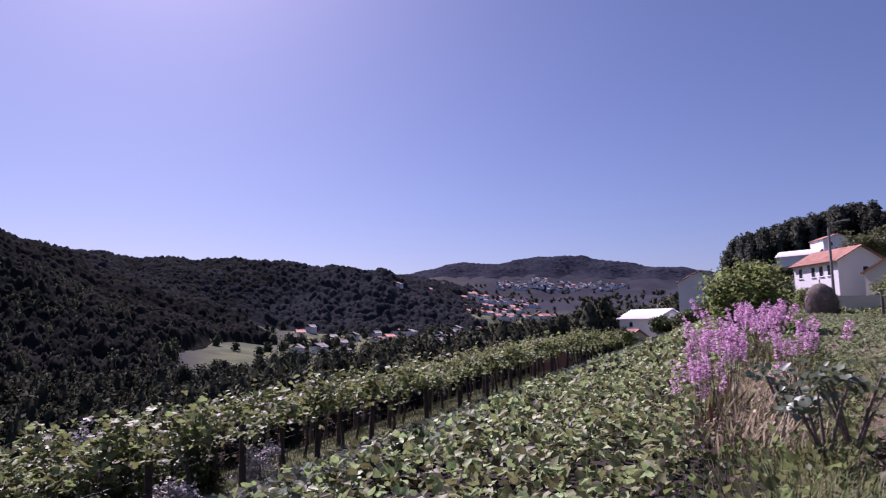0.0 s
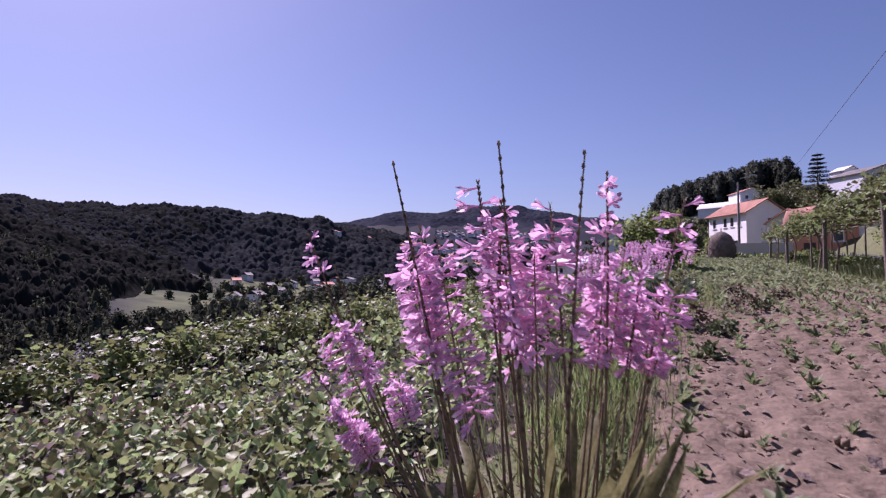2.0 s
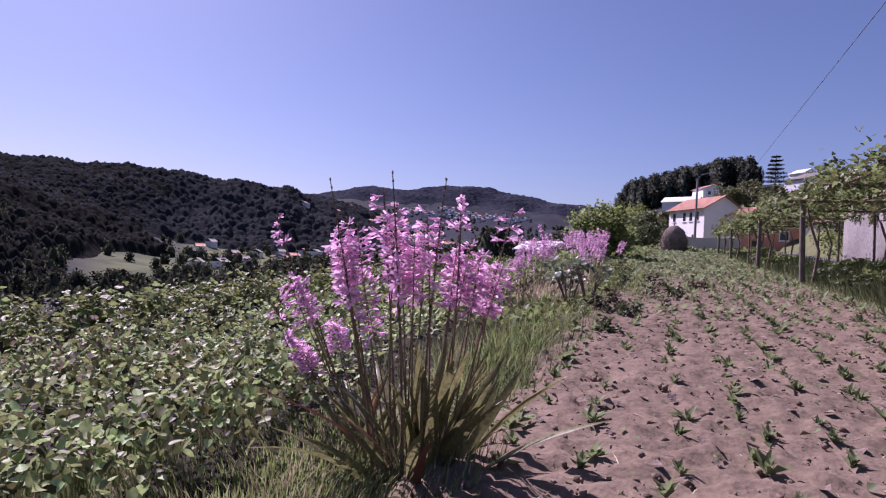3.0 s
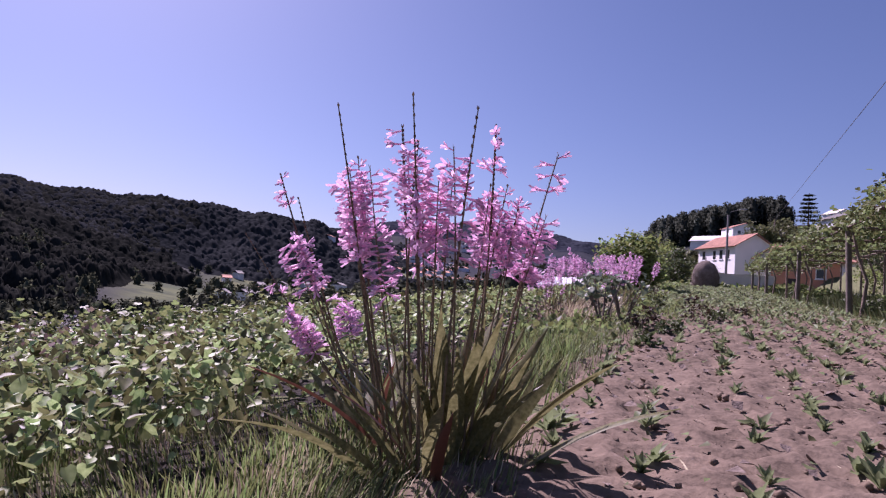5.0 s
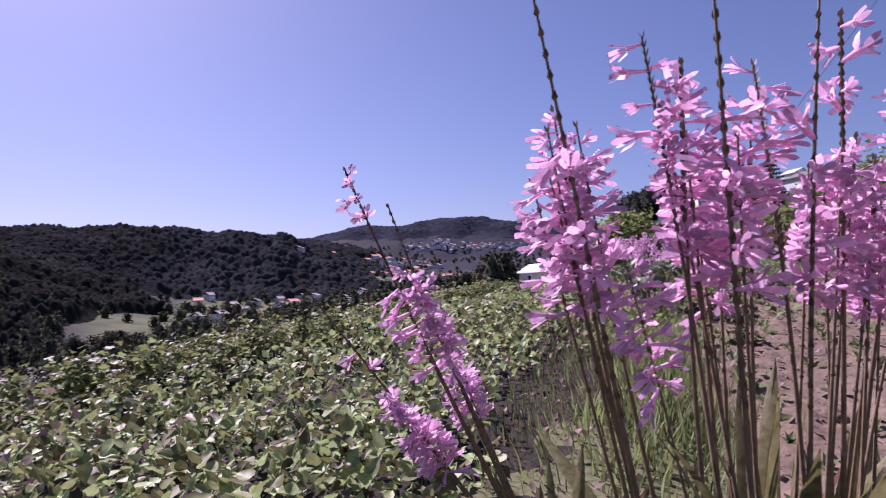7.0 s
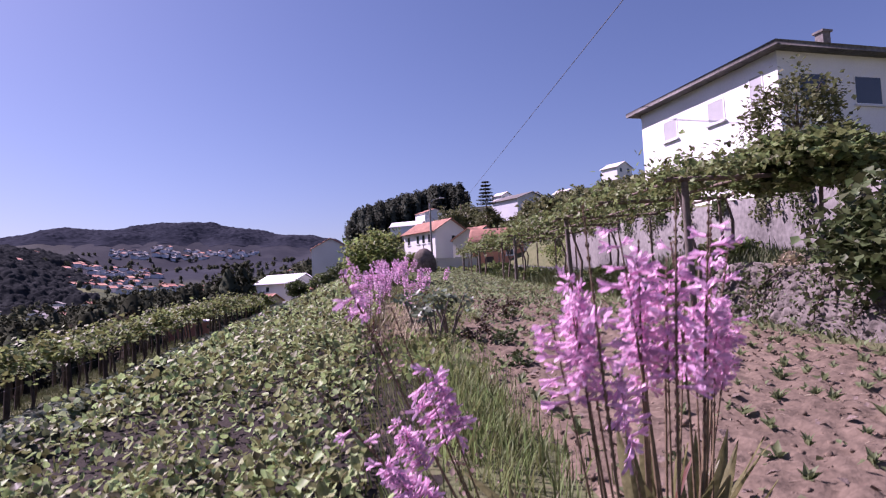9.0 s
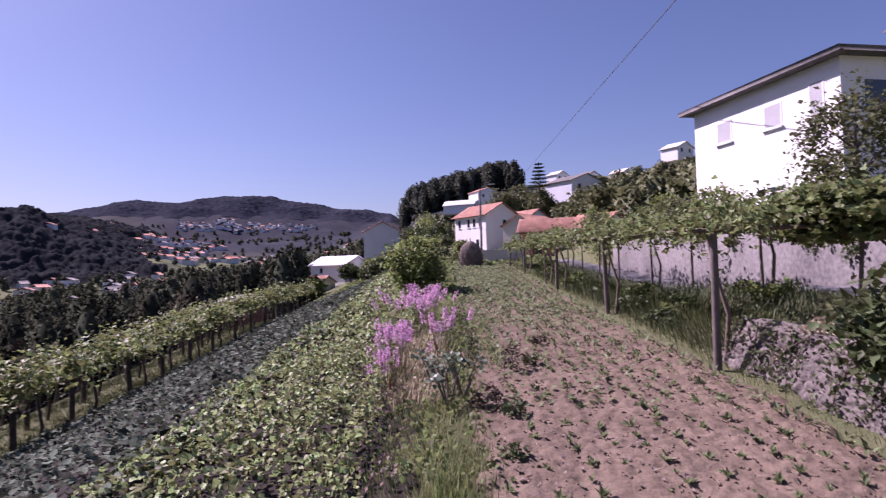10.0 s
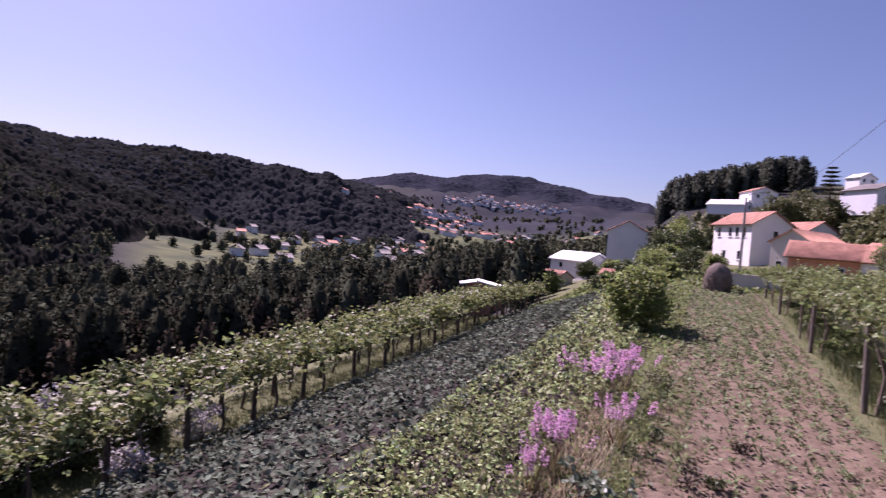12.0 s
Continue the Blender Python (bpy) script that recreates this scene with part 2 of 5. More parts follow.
RINGS = np.array([45, 90, 200, 400, 520, 720, 1100, 1600, 3600.0])
PROFILE = {
    -180: (-2, -2, 0, 10, 20, 30, 50, 60, 60), -110: (5, 14, 30, 50, 55, 60, 70, 70, 70), -60: (6, 14, 32, 52, 56, 60, 70, 70, 70),
    -35: (6, 14, 30, 52, 56, 60, 66, 70, 70), -20: (3.6, 8.5, 25, 53, 58, 60, 60, 60, 60), -12: (2.6, 6, 21, 50, 54, 56, 60, 60, 60),
    -5: (2.2, 3.9, 15, 48, 50, 52, 58, 60, 60), -2: (2.1, 3.5, 12, 45, 47, 50, 57, 60, 60), 0: (2.0, 3.2, 10, 41, 44, 48, 56, 60, 60),
    3: (1.9, 2.6, 7, 36, 38, 42, 58, 90, 60), 5: (1.6, 2, 5, 13, 18, 31, 62, 124, 60), 8.8: (0.3, 0.3, 1, 7, 11, 21, 56, 137, 60),
    12.5: (-1.3, -1.6, -2, 3, 6, 14, 48, 156, 60), 16: (-3, -4, -5, 0, 3, 10, 44, 171, 60), 20: (-5, -7.5, -7, -3, 0, 8, 44, 174, 60),
    24: (-7, -10, -9.5, -6, -2, 9, 48, 159, 60), 28: (-8.7, -12, -12, -9, -4, 20, 66, 158, 60), 31: (-9.3, -12.6, -13, -10, -5, 36, 78, 136, 60),
    35: (-10, -13.5, -14.5, -12, -6, 59, 84, 104, 60), 40: (-10.5, -14.5, -15, -12, -4, 64, 80, 90, 60), 45: (-11, -16, -16, -10, 3, 68, 80, 86, 60),
    50: (-11.5, -16.5, -16, -6, 12, 69, 78, 84, 60), 55: (-12, -17, -16, 4, 26, 66, 76, 82, 60), 60: (-12, -17, -15, 16, 40, 67, 76, 82, 60),
    65: (-12, -17, -13, 30, 56, 76, 86, 90, 60), 70: (-12, -17, -11, 44, 70, 93, 100, 100, 60), 80: (-12, -16, -6, 64, 92, 120, 120, 120, 60),
    110: (-9, -14, -10, 30, 45, 60, 70, 70, 60), 180: (-2, -2, 0, 10, 20, 30, 50, 60, 60)}
AZ = np.array(sorted(PROFILE), float)
TABLE = np.array([PROFILE[a] for a in sorted(PROFILE)])


def far_height(x, y):
    r = np.hypot(x, y)
    az = np.degrees(np.arctan2(-x, y))
    cols = np.stack([np.interp(az, AZ, TABLE[:, k]) for k in range(len(RINGS))], -1)
    lr = np.log(np.clip(r, RINGS[0], RINGS[-1]))
    k = np.clip(np.searchsorted(np.log(RINGS), lr) - 1, 0, len(RINGS) - 2)
    t = (lr - np.log(RINGS)[k]) / (np.log(RINGS)[k + 1] - np.log(RINGS)[k])
    t = t * t * (3 - 2 * t)
    a = np.take_along_axis(cols, k[..., None], -1)[..., 0]
    b = np.take_along_axis(cols, (k + 1)[..., None], -1)[..., 0]
    z = a * (1 - t) + b * t
    bumps = np.sin(az * 0.9 + r * 0.011) * np.sin(az * 0.37 + 1.3) * 0.003 + np.sin(az * 1.3 + r * 0.02) * 0.0016 + np.sin(az * 2.9 - 0.5) * 0.0006
    return z + bumps * np.clip(r - 150, 0, 1200) * smooth(-2, 6, np.abs(az))


def land(x, y):
    x, y = np.asarray(x, float), np.asarray(y, float)
    r = np.hypot(x, y)
    w = smooth(42, 75, r)
    return garden_height(x, y) * (1 - w) + far_height(x, y) * w


def ground_at(x, y):
    return float(land(np.array([x]), np.array([y]))[0])


def build_ground():
    na = 300
    rad = np.concatenate([[0.0], 0.6 * 1.035 ** np.arange(0, 254)])
    rad = np.concatenate([rad[rad < 3600], [3600.0]])
    ang = np.linspace(0, 2 * math.pi, na, endpoint=False)
    R, A = np.meshgrid(rad, ang, indexing="ij")
    X, Y = -R * np.sin(A), R * np.cos(A)
    Z = land(X, Y)
    Z[-1] -= 20
    v = np.stack([X, Y, Z], -1).reshape(-1, 3)
    i, k = np.meshgrid(np.arange(len(rad) - 1), np.arange(na), indexing="ij")
    k2 = (k + 1) % na
    f = np.stack([i * na + k, i * na + k2, (i + 1) * na + k2, (i + 1) * na + k], -1).reshape(-1, 4)
    f = f[:, ::-1]
    me = mesh_of("ground", v, f, M_LAND, True)
    # land cover: 0 meadow, 1 forest, a share of open fields; third: haze tint
    r, az = np.hypot(v[:, 0], v[:, 1]), np.degrees(np.arctan2(-v[:, 0], v[:, 1]))
    forest = smooth(500, 560, r) * smooth(26, 32, az) + smooth(100, 140, r) * smooth(49, 53, az) + smooth(340, 420, r) * smooth(40, 48, az) + smooth(1050, 1150, r) * smooth(24, 30, az) + smooth(1400, 1480, r)
    forest = forest + smooth(-14, -6, az) * smooth(8, 4, az) * smooth(150, 220, r) + smooth(50, 60, r) * smooth(130, 115, r) * smooth(12, 18, az)
    field = smooth(140, 180, r) * smooth(5, 12, az) * smooth(58, 52, az)
    # rises with distance only; masks the bluish haze painted on far ground
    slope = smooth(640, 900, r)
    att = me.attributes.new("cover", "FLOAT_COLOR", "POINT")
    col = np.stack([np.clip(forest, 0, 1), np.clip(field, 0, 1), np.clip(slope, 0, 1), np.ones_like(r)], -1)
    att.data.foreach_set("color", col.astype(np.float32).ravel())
    return tagged(part("ground", me, None), "rough green hillside falling into a wooded valley", "ground", kind="structure")


def land_material():
    m = bpy.data.materials.new("land")
    m.use_nodes = True
    n, l = m.node_tree.nodes, m.node_tree.links
    b = n["Principled BSDF"]
    b.inputs["Roughness"].default_value = 0.95
    b.inputs["Specular IOR Level"].default_value = 0.1
    co = n.new("ShaderNodeTexCoord").outputs["Object"]

    def noise_of(scale, detail=4):
        t = n.new("ShaderNodeTexNoise")
        t.inputs["Scale"].default_value, t.inputs["Detail"].default_value = scale, detail
        l.new(co, t.inputs["Vector"])
        return t.outputs["Fac"]

    def mixed(fac, a, b2):
        x = n.new("ShaderNodeMix")
        x.data_type = "RGBA"
        for key, val in (("A", a), ("B", b2)):
            if isinstance(val, tuple):
                x.inputs[key].default_value = (*val, 1)
            else:
                l.new(val, x.inputs[key])
        l.new(fac, x.inputs["Factor"])
        return x.outputs["Result"]

    def ramped(src, a, b2):
        x = n.new("ShaderNodeMapRange")
        x.inputs["From Min"].default_value, x.inputs["From Max"].default_value = a, b2
        l.new(src, x.inputs["Value"])
        return x.outputs[0]

    near = mixed(ramped(noise_of(1.7), 0.38, 0.62), (0.075, 0.08, 0.042), (0.135, 0.128, 0.072))
    near = mixed(ramped(noise_of(22.0), 0.35, 0.65), near, (0.115, 0.135, 0.06))
    plots = n.new("ShaderNodeTexVoronoi")
    plots.inputs["Scale"].default_value = 0.018
    l.new(co, plots.inputs["Vector"])
    hue = n.new("ShaderNodeSeparateColor")
    l.new(plots.outputs["Color"], hue.inputs[0])
    field = mixed(ramped(hue.outputs[0], 0.2, 0.8), (0.055, 0.075, 0.03), (0.12, 0.13, 0.055))
    field = mixed(ramped(noise_of(0.05), 0.46, 0.62), field, (0.05, 0.065, 0.03))
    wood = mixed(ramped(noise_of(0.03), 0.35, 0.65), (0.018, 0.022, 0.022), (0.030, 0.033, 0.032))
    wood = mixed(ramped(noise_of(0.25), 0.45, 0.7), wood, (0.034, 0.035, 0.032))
    cover = n.new("ShaderNodeAttribute")
    cover.attribute_name = "cover"
    sep = n.new("ShaderNodeSeparateColor")
    l.new(cover.outputs["Color"], sep.inputs[0])
    c = mixed(sep.outputs[1], near, field)
    # far ground turns bluish grey: distance haze put into the base colour
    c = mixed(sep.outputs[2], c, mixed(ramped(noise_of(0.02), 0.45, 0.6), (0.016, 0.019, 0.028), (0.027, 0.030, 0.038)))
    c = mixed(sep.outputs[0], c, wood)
    l.new(c, b.inputs["Base Color"])
    bp = n.new("ShaderNodeBump")
    bp.inputs["Strength"].default_value, bp.inputs["Distance"].default_value = 0.6, 0.05
    l.new(noise_of(14.0), bp.inputs["Height"])
    l.new(bp.outputs[0], b.inputs["Normal"])
    return m


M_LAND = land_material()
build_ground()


def on(x, y, up=0.0):
    return (x, y, ground_at(x, y) + up)


# ---- garden beds ----
def bed(name, x0, x1, y0, y1, step, mat, label, height=0.03, rough=0.03, seed=1):
    """A bed of worked earth lying on the slope, with ridges and clods."""
    xs, ys = np.arange(x0, x1 + 1e-6, step), np.arange(y0, y1 + 1e-6, step)
    X, Y = np.meshgrid(xs, ys, indexing="ij")
    r = np.random.default_rng(seed)
    clod = r.normal(0, 1, X.shape)
    clod = (clod + np.roll(clod, 1, 0) + np.roll(clod, 1, 1) + np.roll(clod, (1, 1), (0, 1))) / 2
    wob = 0.10 * np.sin(Y * 1.7) + 0.07 * np.sin(Y * 4.3 + 1) + 0.05 * np.sin(Y * 9.1 + 2) + 0.12
    edge = np.minimum.reduce([smooth(x0 + wob, x0 + wob + 0.2, X), smooth(x1 - wob, x1 - wob - 0.2, X), smooth(y0, y0 + 0.3, Y), smooth(y1, y1 - 0.3, Y)])
    wave = 0.009 * np.sin((X + 0.06 * np.sin(Y * 0.7)) * 2 * math.pi / 0.47)
    Z = land(X, Y) + (height + wave + clod * rough * 0.7) * edge - 0.03 * (1 - edge)
    n = len(ys)
    i, k = np.meshgrid(np.arange(len(xs) - 1), np.arange(n - 1), indexing="ij")
    f = np.stack([i * n + k, (i + 1) * n + k, (i + 1) * n + k + 1, i * n + k + 1], -1).reshape(-1, 4)
    me = mesh_of(name, np.stack([X, Y, Z], -1).reshape(-1, 3), f, mat, True)
    return tagged(part(name, me, None), label, "soil bed", kind="structure")


bed("soil_bed", -0.1, 5.15, -5.0, 12.0, 0.05, M_SOIL, "reddish brown tilled soil bed with seedlings", 0.05, 0.022)
bed("soil_bed_far", -0.1, 4.9, 11.7, 47.0, 0.16, M_SOIL, "reddish brown tilled soil bed further up the slope", 0.045, 0.03, 2)
# Earth colour deepened: shade in the gaps between leaves is painted into it.
M_DARK = material("shade_darkened_earth", (0.032, 0.027, 0.023), 0.95, 0.35, 2, 25, 0.8, spec=0.1)
bed("bean_bed", -13.0, -0.45, -5.0, 47.0, 0.25, M_DARK, "earth under beans and potatoes, darkened as leaf shade", 0.03, 0.03, 3)


def crop(name, x0, x1, y0, y1, per_m2, size, tall, shape, tris, mat, label, category, seed, gaps=0.0, tilt=(0.1, 0.8)):
    """A stand of low plants as one sheet of separate leaves, denser where the plants are."""
    r = np.random.default_rng(seed)
    n = int((x1 - x0) * (y1 - y0) * per_m2)
    x, y = r.uniform(x0, x1, n), r.uniform(y0, y1, n)
    mound = 0.5 + 0.25 * np.sin(x * 2 * math.pi / 0.85 + 2 * np.sin(y * 0.8 + x * 0.3)) + 0.25 * np.sin(y * 2 * math.pi / 0.7 + 2 * np.sin(x * 1.3 + y * 0.4))
    patch = 0.5 + 0.5 * np.sin(x * 1.1 + 2 * np.sin(y * 0.43)) * np.sin(y * 0.9 + np.sin(x * 0.7))
    keep = r.uniform(0, 1, n) > gaps * (1 - mound) + gaps * 0.5 * (1 - patch)
    x, y, mound, patch = x[keep], y[keep], mound[keep], patch[keep]
    z = land(x, y) + 0.03 + tall * (0.2 + 0.55 * mound + 0.25 * patch) * r.uniform(0.1, 1, len(x)) ** 0.7
    v, f = scatter(np.stack([x, y, z], -1), size * r.uniform(0.6, 1.25, len(x)), shape, tris, tilt, seed)
    me = mesh_of(name, v, f, mat, len(shape) > 8)
    return tagged(part(name, me, None), label, category, kind="stuff")


BEANS = "dense pale green bean plants covering the slope"
crop("bean_plants", -4.2, -0.75, -4.5, 0.2, 720, 0.058, 0.56, LEAF_ROUND, LEAF_ROUND_F, M_BEAN, BEANS, "beans", 11, 0.76, (0.0, 1.35))
crop("bean_plants", -4.2, -1.12, 0.2, 3.2, 720, 0.058, 0.56, LEAF_ROUND, LEAF_ROUND_F, M_BEAN, BEANS, "beans", 16, 0.76, (0.0, 1.35))
crop("bean_plants", -4.6, -1.1, -3.6, 1.4, 330, 0.062, 0.46, LEAF_HEART, LEAF_HEART_F, M_BEAN, BEANS, "beans", 17, 0.25, (0.0, 1.2))
crop("bean_plants", -6.4, -4.0, -4.5, 3.2, 300, 0.072, 0.55, LEAF_HEART, LEAF_HEART_F, M_BEAN, BEANS, "beans", 19, 0.6, (0.0, 1.3))
crop("bean_plants", -4.6, -1.32, 3.2, 12.0, 480, 0.085, 0.55, LEAF_HEART, LEAF_HEART_F, M_BEAN, BEANS, "beans", 12, 0.72, (0.0, 1.3))
crop("bean_plants", -4.7, -1.2, 12.0, 26.0, 170, 0.15, 0.5, LEAF_RHOMB, LEAF_RHOMB_F, M_BEAN, BEANS, "beans", 13, 0.6, (0.0, 1.3))
crop("bean_plants", -4.9, -1.8, 26.0, 46.0, 90, 0.2, 0.5, LEAF_RHOMB, LEAF_RHOMB_F, M_BEAN, BEANS, "beans", 14, 0.5, (0.0, 1.0))
POT = "low grey green potato plants with dark gaps between"


def potatoes(y0, y1, leaves, size, seed):
    """Bushy plants set in rows, each a rosette of spreading leaves over bare earth painted dark as shade."""
    r = np.random.default_rng(seed)
    gx, gy = np.meshgrid(np.arange(-12.8, -3.9, 0.62), np.arange(y0, y1, 0.46), indexing="ij")
    px, py = gx.ravel() + r.normal(0, 0.09, gx.size), gy.ravel() + r.normal(0, 0.10, gx.size)
    keep = r.uniform(0, 1, px.size) < 0.76
    px, py = px[keep], py[keep]
    big = r.uniform(0.65, 1.2, px.size)
    w = r.uniform(0, 2 * math.pi, (px.size, leaves))
    d = np.sqrt(r.uniform(0, 1, w.shape)) * 0.33 * big[:, None]
    x, y = px[:, None] + d * np.cos(w), py[:, None] + d * np.sin(w)
    z = land(x, y) + 0.05 + big[:, None] * (0.36 - 0.55 * d) * r.uniform(0.45, 1, w.shape)
    pts = np.stack([x, y, z], -1).reshape(-1, 3)
    me = mesh_of("potato_plants", *scatter(pts, size * r.uniform(0.6, 1.25, len(pts)), LEAF_HEART, LEAF_HEART_F, (0.0, 0.75), seed), M_BLUE)
    tagged(part("potato_plants", me, None), POT, "potatoes", kind="stuff")


potatoes(-3.0, 20.0, 20, 0.17, 15)
potatoes(20.0, 46.0, 12, 0.22, 16)
crop("bean_plants", -13.0, -6.1, -5.0, -1.0, 110, 0.13, 0.5, LEAF_HEART, LEAF_HEART_F, M_BEAN, BEANS, "beans", 18, 0.4)


# ---- seedlings ----
def seedling_mesh(seed):
    """Narrow leaves that all spring from one foot."""
    r = np.random.default_rng(seed)
    n = int(r.integers(7, 13))
    v, f = scatter(np.zeros((n, 3)), r.uniform(0.07, 0.17, n), LEAF_RHOMB * (0.5, 1, 1), LEAF_RHOMB_F, (0.35, 1.4), seed, True)
    f[f % 4 == 0] = 0
    return mesh_of("seedling", v, f, M_SEED)


SEEDLINGS = [seedling_mesh(k) for k in range(6)]
r = np.random.default_rng(21)
far_pts, far_size, count = [], [], 0
for row in range(10):
    y = -4.6
    while y < 46:
        y += r.uniform(0.17, 0.44)
        x = 0.38 + row * 0.47 + r.normal(0, 0.045)
        if r.uniform() < 0.3:
            continue
        z = ground_at(x, y) + 0.045
        if -3.8 < y < 9.5 and count < 295:
            ob = new("seedling", SEEDLINGS[r.integers(6)])
            ob.matrix_basis = pose(x, y, z, 0, 0, r.uniform(0, 360)) @ Matrix.Scale(r.uniform(0.45, 1.05), 4)
            tagged(ob, "small green seedling in the tilled soil", "seedling", "seedlings in rows")
            count += 1
        else:
            far_pts += [(x + r.normal(0, 0.06), y + r.normal(0, 0.06), z + r.uniform(0, 0.08)) for _ in range(6)]
            far_size += list(r.uniform(0.08, 0.2, 6))
tagged(part("seedling_rows", mesh_of("seedling_rows", *scatter(far_pts, far_size, LEAF_RHOMB * (0.5, 1, 1), LEAF_RHOMB_F, (0.3, 1.2), 22, True), M_SEED), None),
       "rows of small green seedlings further up", "seedlings", kind="stuff")


crop("weeds", 0.0, 4.4, 14.0, 46.0, 90, 0.13, 0.16, LEAF_RHOMB, LEAF_RHOMB_F, M_SEED, "low green weeds spreading over the soil", "weeds", 24, 0.9)
crop("weeds", 0.4, 4.4, 20.0, 46.5, 80, 0.16, 0.14, LEAF_RHOMB, LEAF_RHOMB_F, M_SEED, "low green weeds spreading over the soil", "weeds", 25, 0.8)
crop("weeds", 0.1, 4.4, -3.5, 4.0, 14, 0.06, 0.08, LEAF_RHOMB, LEAF_RHOMB_F, M_SEED, "scattered low weeds on the soil", "weeds", 30, 0.8)
crop("weeds", -12.5, 9.0, 46.5, 74.0, 22, 0.34, 0.35, LEAF_RHOMB, LEAF_RHOMB_F, M_GRASS, "rough weeds and grass above the garden", "weeds", 23, 0.5, (0.2, 1.4))
crop("weeds", 0.0, 4.8, 6.0, 20.0, 26, 0.11, 0.14, LEAF_RHOMB, LEAF_RHOMB_F, M_SEED, "scattered low weeds on the soil", "weeds", 26, 0.6)


# ---- clods and straw on the soil ----
OCTA = np.array([(1, 0, 0), (0, 1, 0), (-1, 0, 0), (0, -1, 0), (0.1, 0, 0.8), (0, 0.1, -0.8)])
OCTA_F = np.array([(0, 1, 4), (1, 2, 4), (2, 3, 4), (3, 0, 4), (1, 0, 5), (2, 1, 5), (3, 2, 5), (0, 3, 5)])


def on_soil(n, y0, y1, seed):
    r = np.random.default_rng(seed)
    x, y = r.uniform(0.15, 4.85, n), r.uniform(y0, y1, n)
    return np.stack([x, y, land(x, y) + 0.045], -1), r


p, r = on_soil(5200, -4.5, 11.0, 401)
tagged(part("soil_clods", mesh_of("soil_clods", *scatter(p, 0.006 + 0.034 * r.uniform(0, 1, len(p)) ** 3, OCTA, OCTA_F, (0.0, 1.2), 402), M_SOIL), None), "loose clods of reddish brown earth", "clods", kind="stuff")
p, r = on_soil(1500, -4.5, 14.0, 403)
tagged(part("dry_straw", mesh_of("dry_straw", *scatter(p, r.uniform(0.04, 0.16, len(p)), BLADE, BLADE_F, (0.0, 0.25), 404, True), M_DRY), None), "bits of dry straw lying on the soil", "straw", kind="stuff")
p, r = on_soil(900, -4.5, 14.0, 405)
tagged(part("dead_leaves", mesh_of("dead_leaves", *scatter(p + (0, 0, 0.02), r.uniform(0.04, 0.10, len(p)), LEAF_RHOMB, LEAF_RHOMB_F, (0.0, 0.8), 406, True), M_BARK), None), "dark dead leaves lying on the soil", "dead leaves", kind="stuff")


# ---- grass ----
def grass(name, n, place, size, mat, label, seed, lift=(0.9, 1.5)):
    r = np.random.default_rng(seed)
    x, y = place(r, n)
    z = land(x, y)
    me = mesh_of(name, *scatter(np.stack([x, y, z], -1), r.uniform(*size, len(x)), BLADE, BLADE_F, lift, seed, True), mat)
    return tagged(part(name, me, None), label, "grass", kind="stuff")


def strip(x0, x1, y0, y1):
    return lambda r, n: (r.uniform(x0, x1, n) + r.normal(0, 0.13, n), r.uniform(y0, y1, n))


def puff(cx, cy, sx, sy):
    return lambda r, n: (r.normal(cx, sx, n), r.normal(cy, sy, n))


M_WISP = leaf_material("wispy_grass", (0.17, 0.19, 0.075), 0.6, 0.6, 0.4, second=(0.33, 0.32, 0.17))
grass("grass", 3200, strip(-1.15, 0.15, 0.4, 9.0), (0.08, 0.24), M_GRASS, "tufts of green grass between the beds", 31)
grass("grass", 4200, strip(-1.05, 0.15, 1.3, 10.0), (0.08, 0.21), M_WISP, "wispy yellow green grass between the beds", 30)
crop("dry_weeds", -1.15, -0.25, -0.1, 2.6, 150, 0.045, 0.16, LEAF_RHOMB, LEAF_RHOMB_F, M_WILT, "low withered pinkish weeds beside the flowers", "weeds", 45, 0.5, (0.3, 1.5))
crop("dry_weeds", -1.5, -0.8, 3.0, 7.5, 120, 0.055, 0.42, LEAF_RHOMB, LEAF_RHOMB_F, M_WILT, "withered pinkish brown weeds along the beans", "weeds", 46, 0.5, (0.3, 1.5))
grass("grass", 2400, strip(0.1, 1.0, 9.0, 17.0), (0.08, 0.26), M_GRASS, "yellow green grass at the edge of the soil", 40)
grass("grass", 1500, puff(-0.22, 2.4, 0.17, 0.9), (0.10, 0.30), M_GRASS, "tall green grass beside the flowers", 32)
grass("dry_grass", 2200, strip(-1.6, 0.3, -2.0, -0.2), (0.05, 0.15), M_DRY, "short dry grass in front of the flowers", 33)
grass("grass", 7000, strip(-1.9, 0.3, -2.2, -0.1), (0.05, 0.16), M_GRASS, "short grass in front of the flowers", 34)
grass("grass", 34000, strip(5.1, 8.9, 3.0, 46.0), (0.06, 0.2), M_GRASS, "long grass on the bank under the pergola", 35)
grass("tall_grass", 6500, strip(5.5, 7.7, 9.6, 36.0), (0.2, 0.6), M_SHRUB, "tall dark green grass and weeds under the pergola", 41, (0.7, 1.5))
grass("tall_grass", 4500, strip(5.4, 7.5, 9.0, 32.0), (0.2, 0.55), M_OLIVE, "tall grey green grass under the pergola", 42, (0.7, 1.5))
grass("dry_grass", 3500, strip(5.1, 6.8, 6.0, 22.0), (0.05, 0.18), M_DRY, "dry pinkish grass on the bank", 36)
grass("grass", 26000, strip(-17.0, -12.6, 4.0, 46.0), (0.12, 0.36), M_OLIVE, "long grass under the vines", 37)
grass("grass", 3500, strip(-1.4, 0.1, 8.5, 46.0), (0.1, 0.3), M_GRASS, "grass strip between beans and soil", 39)
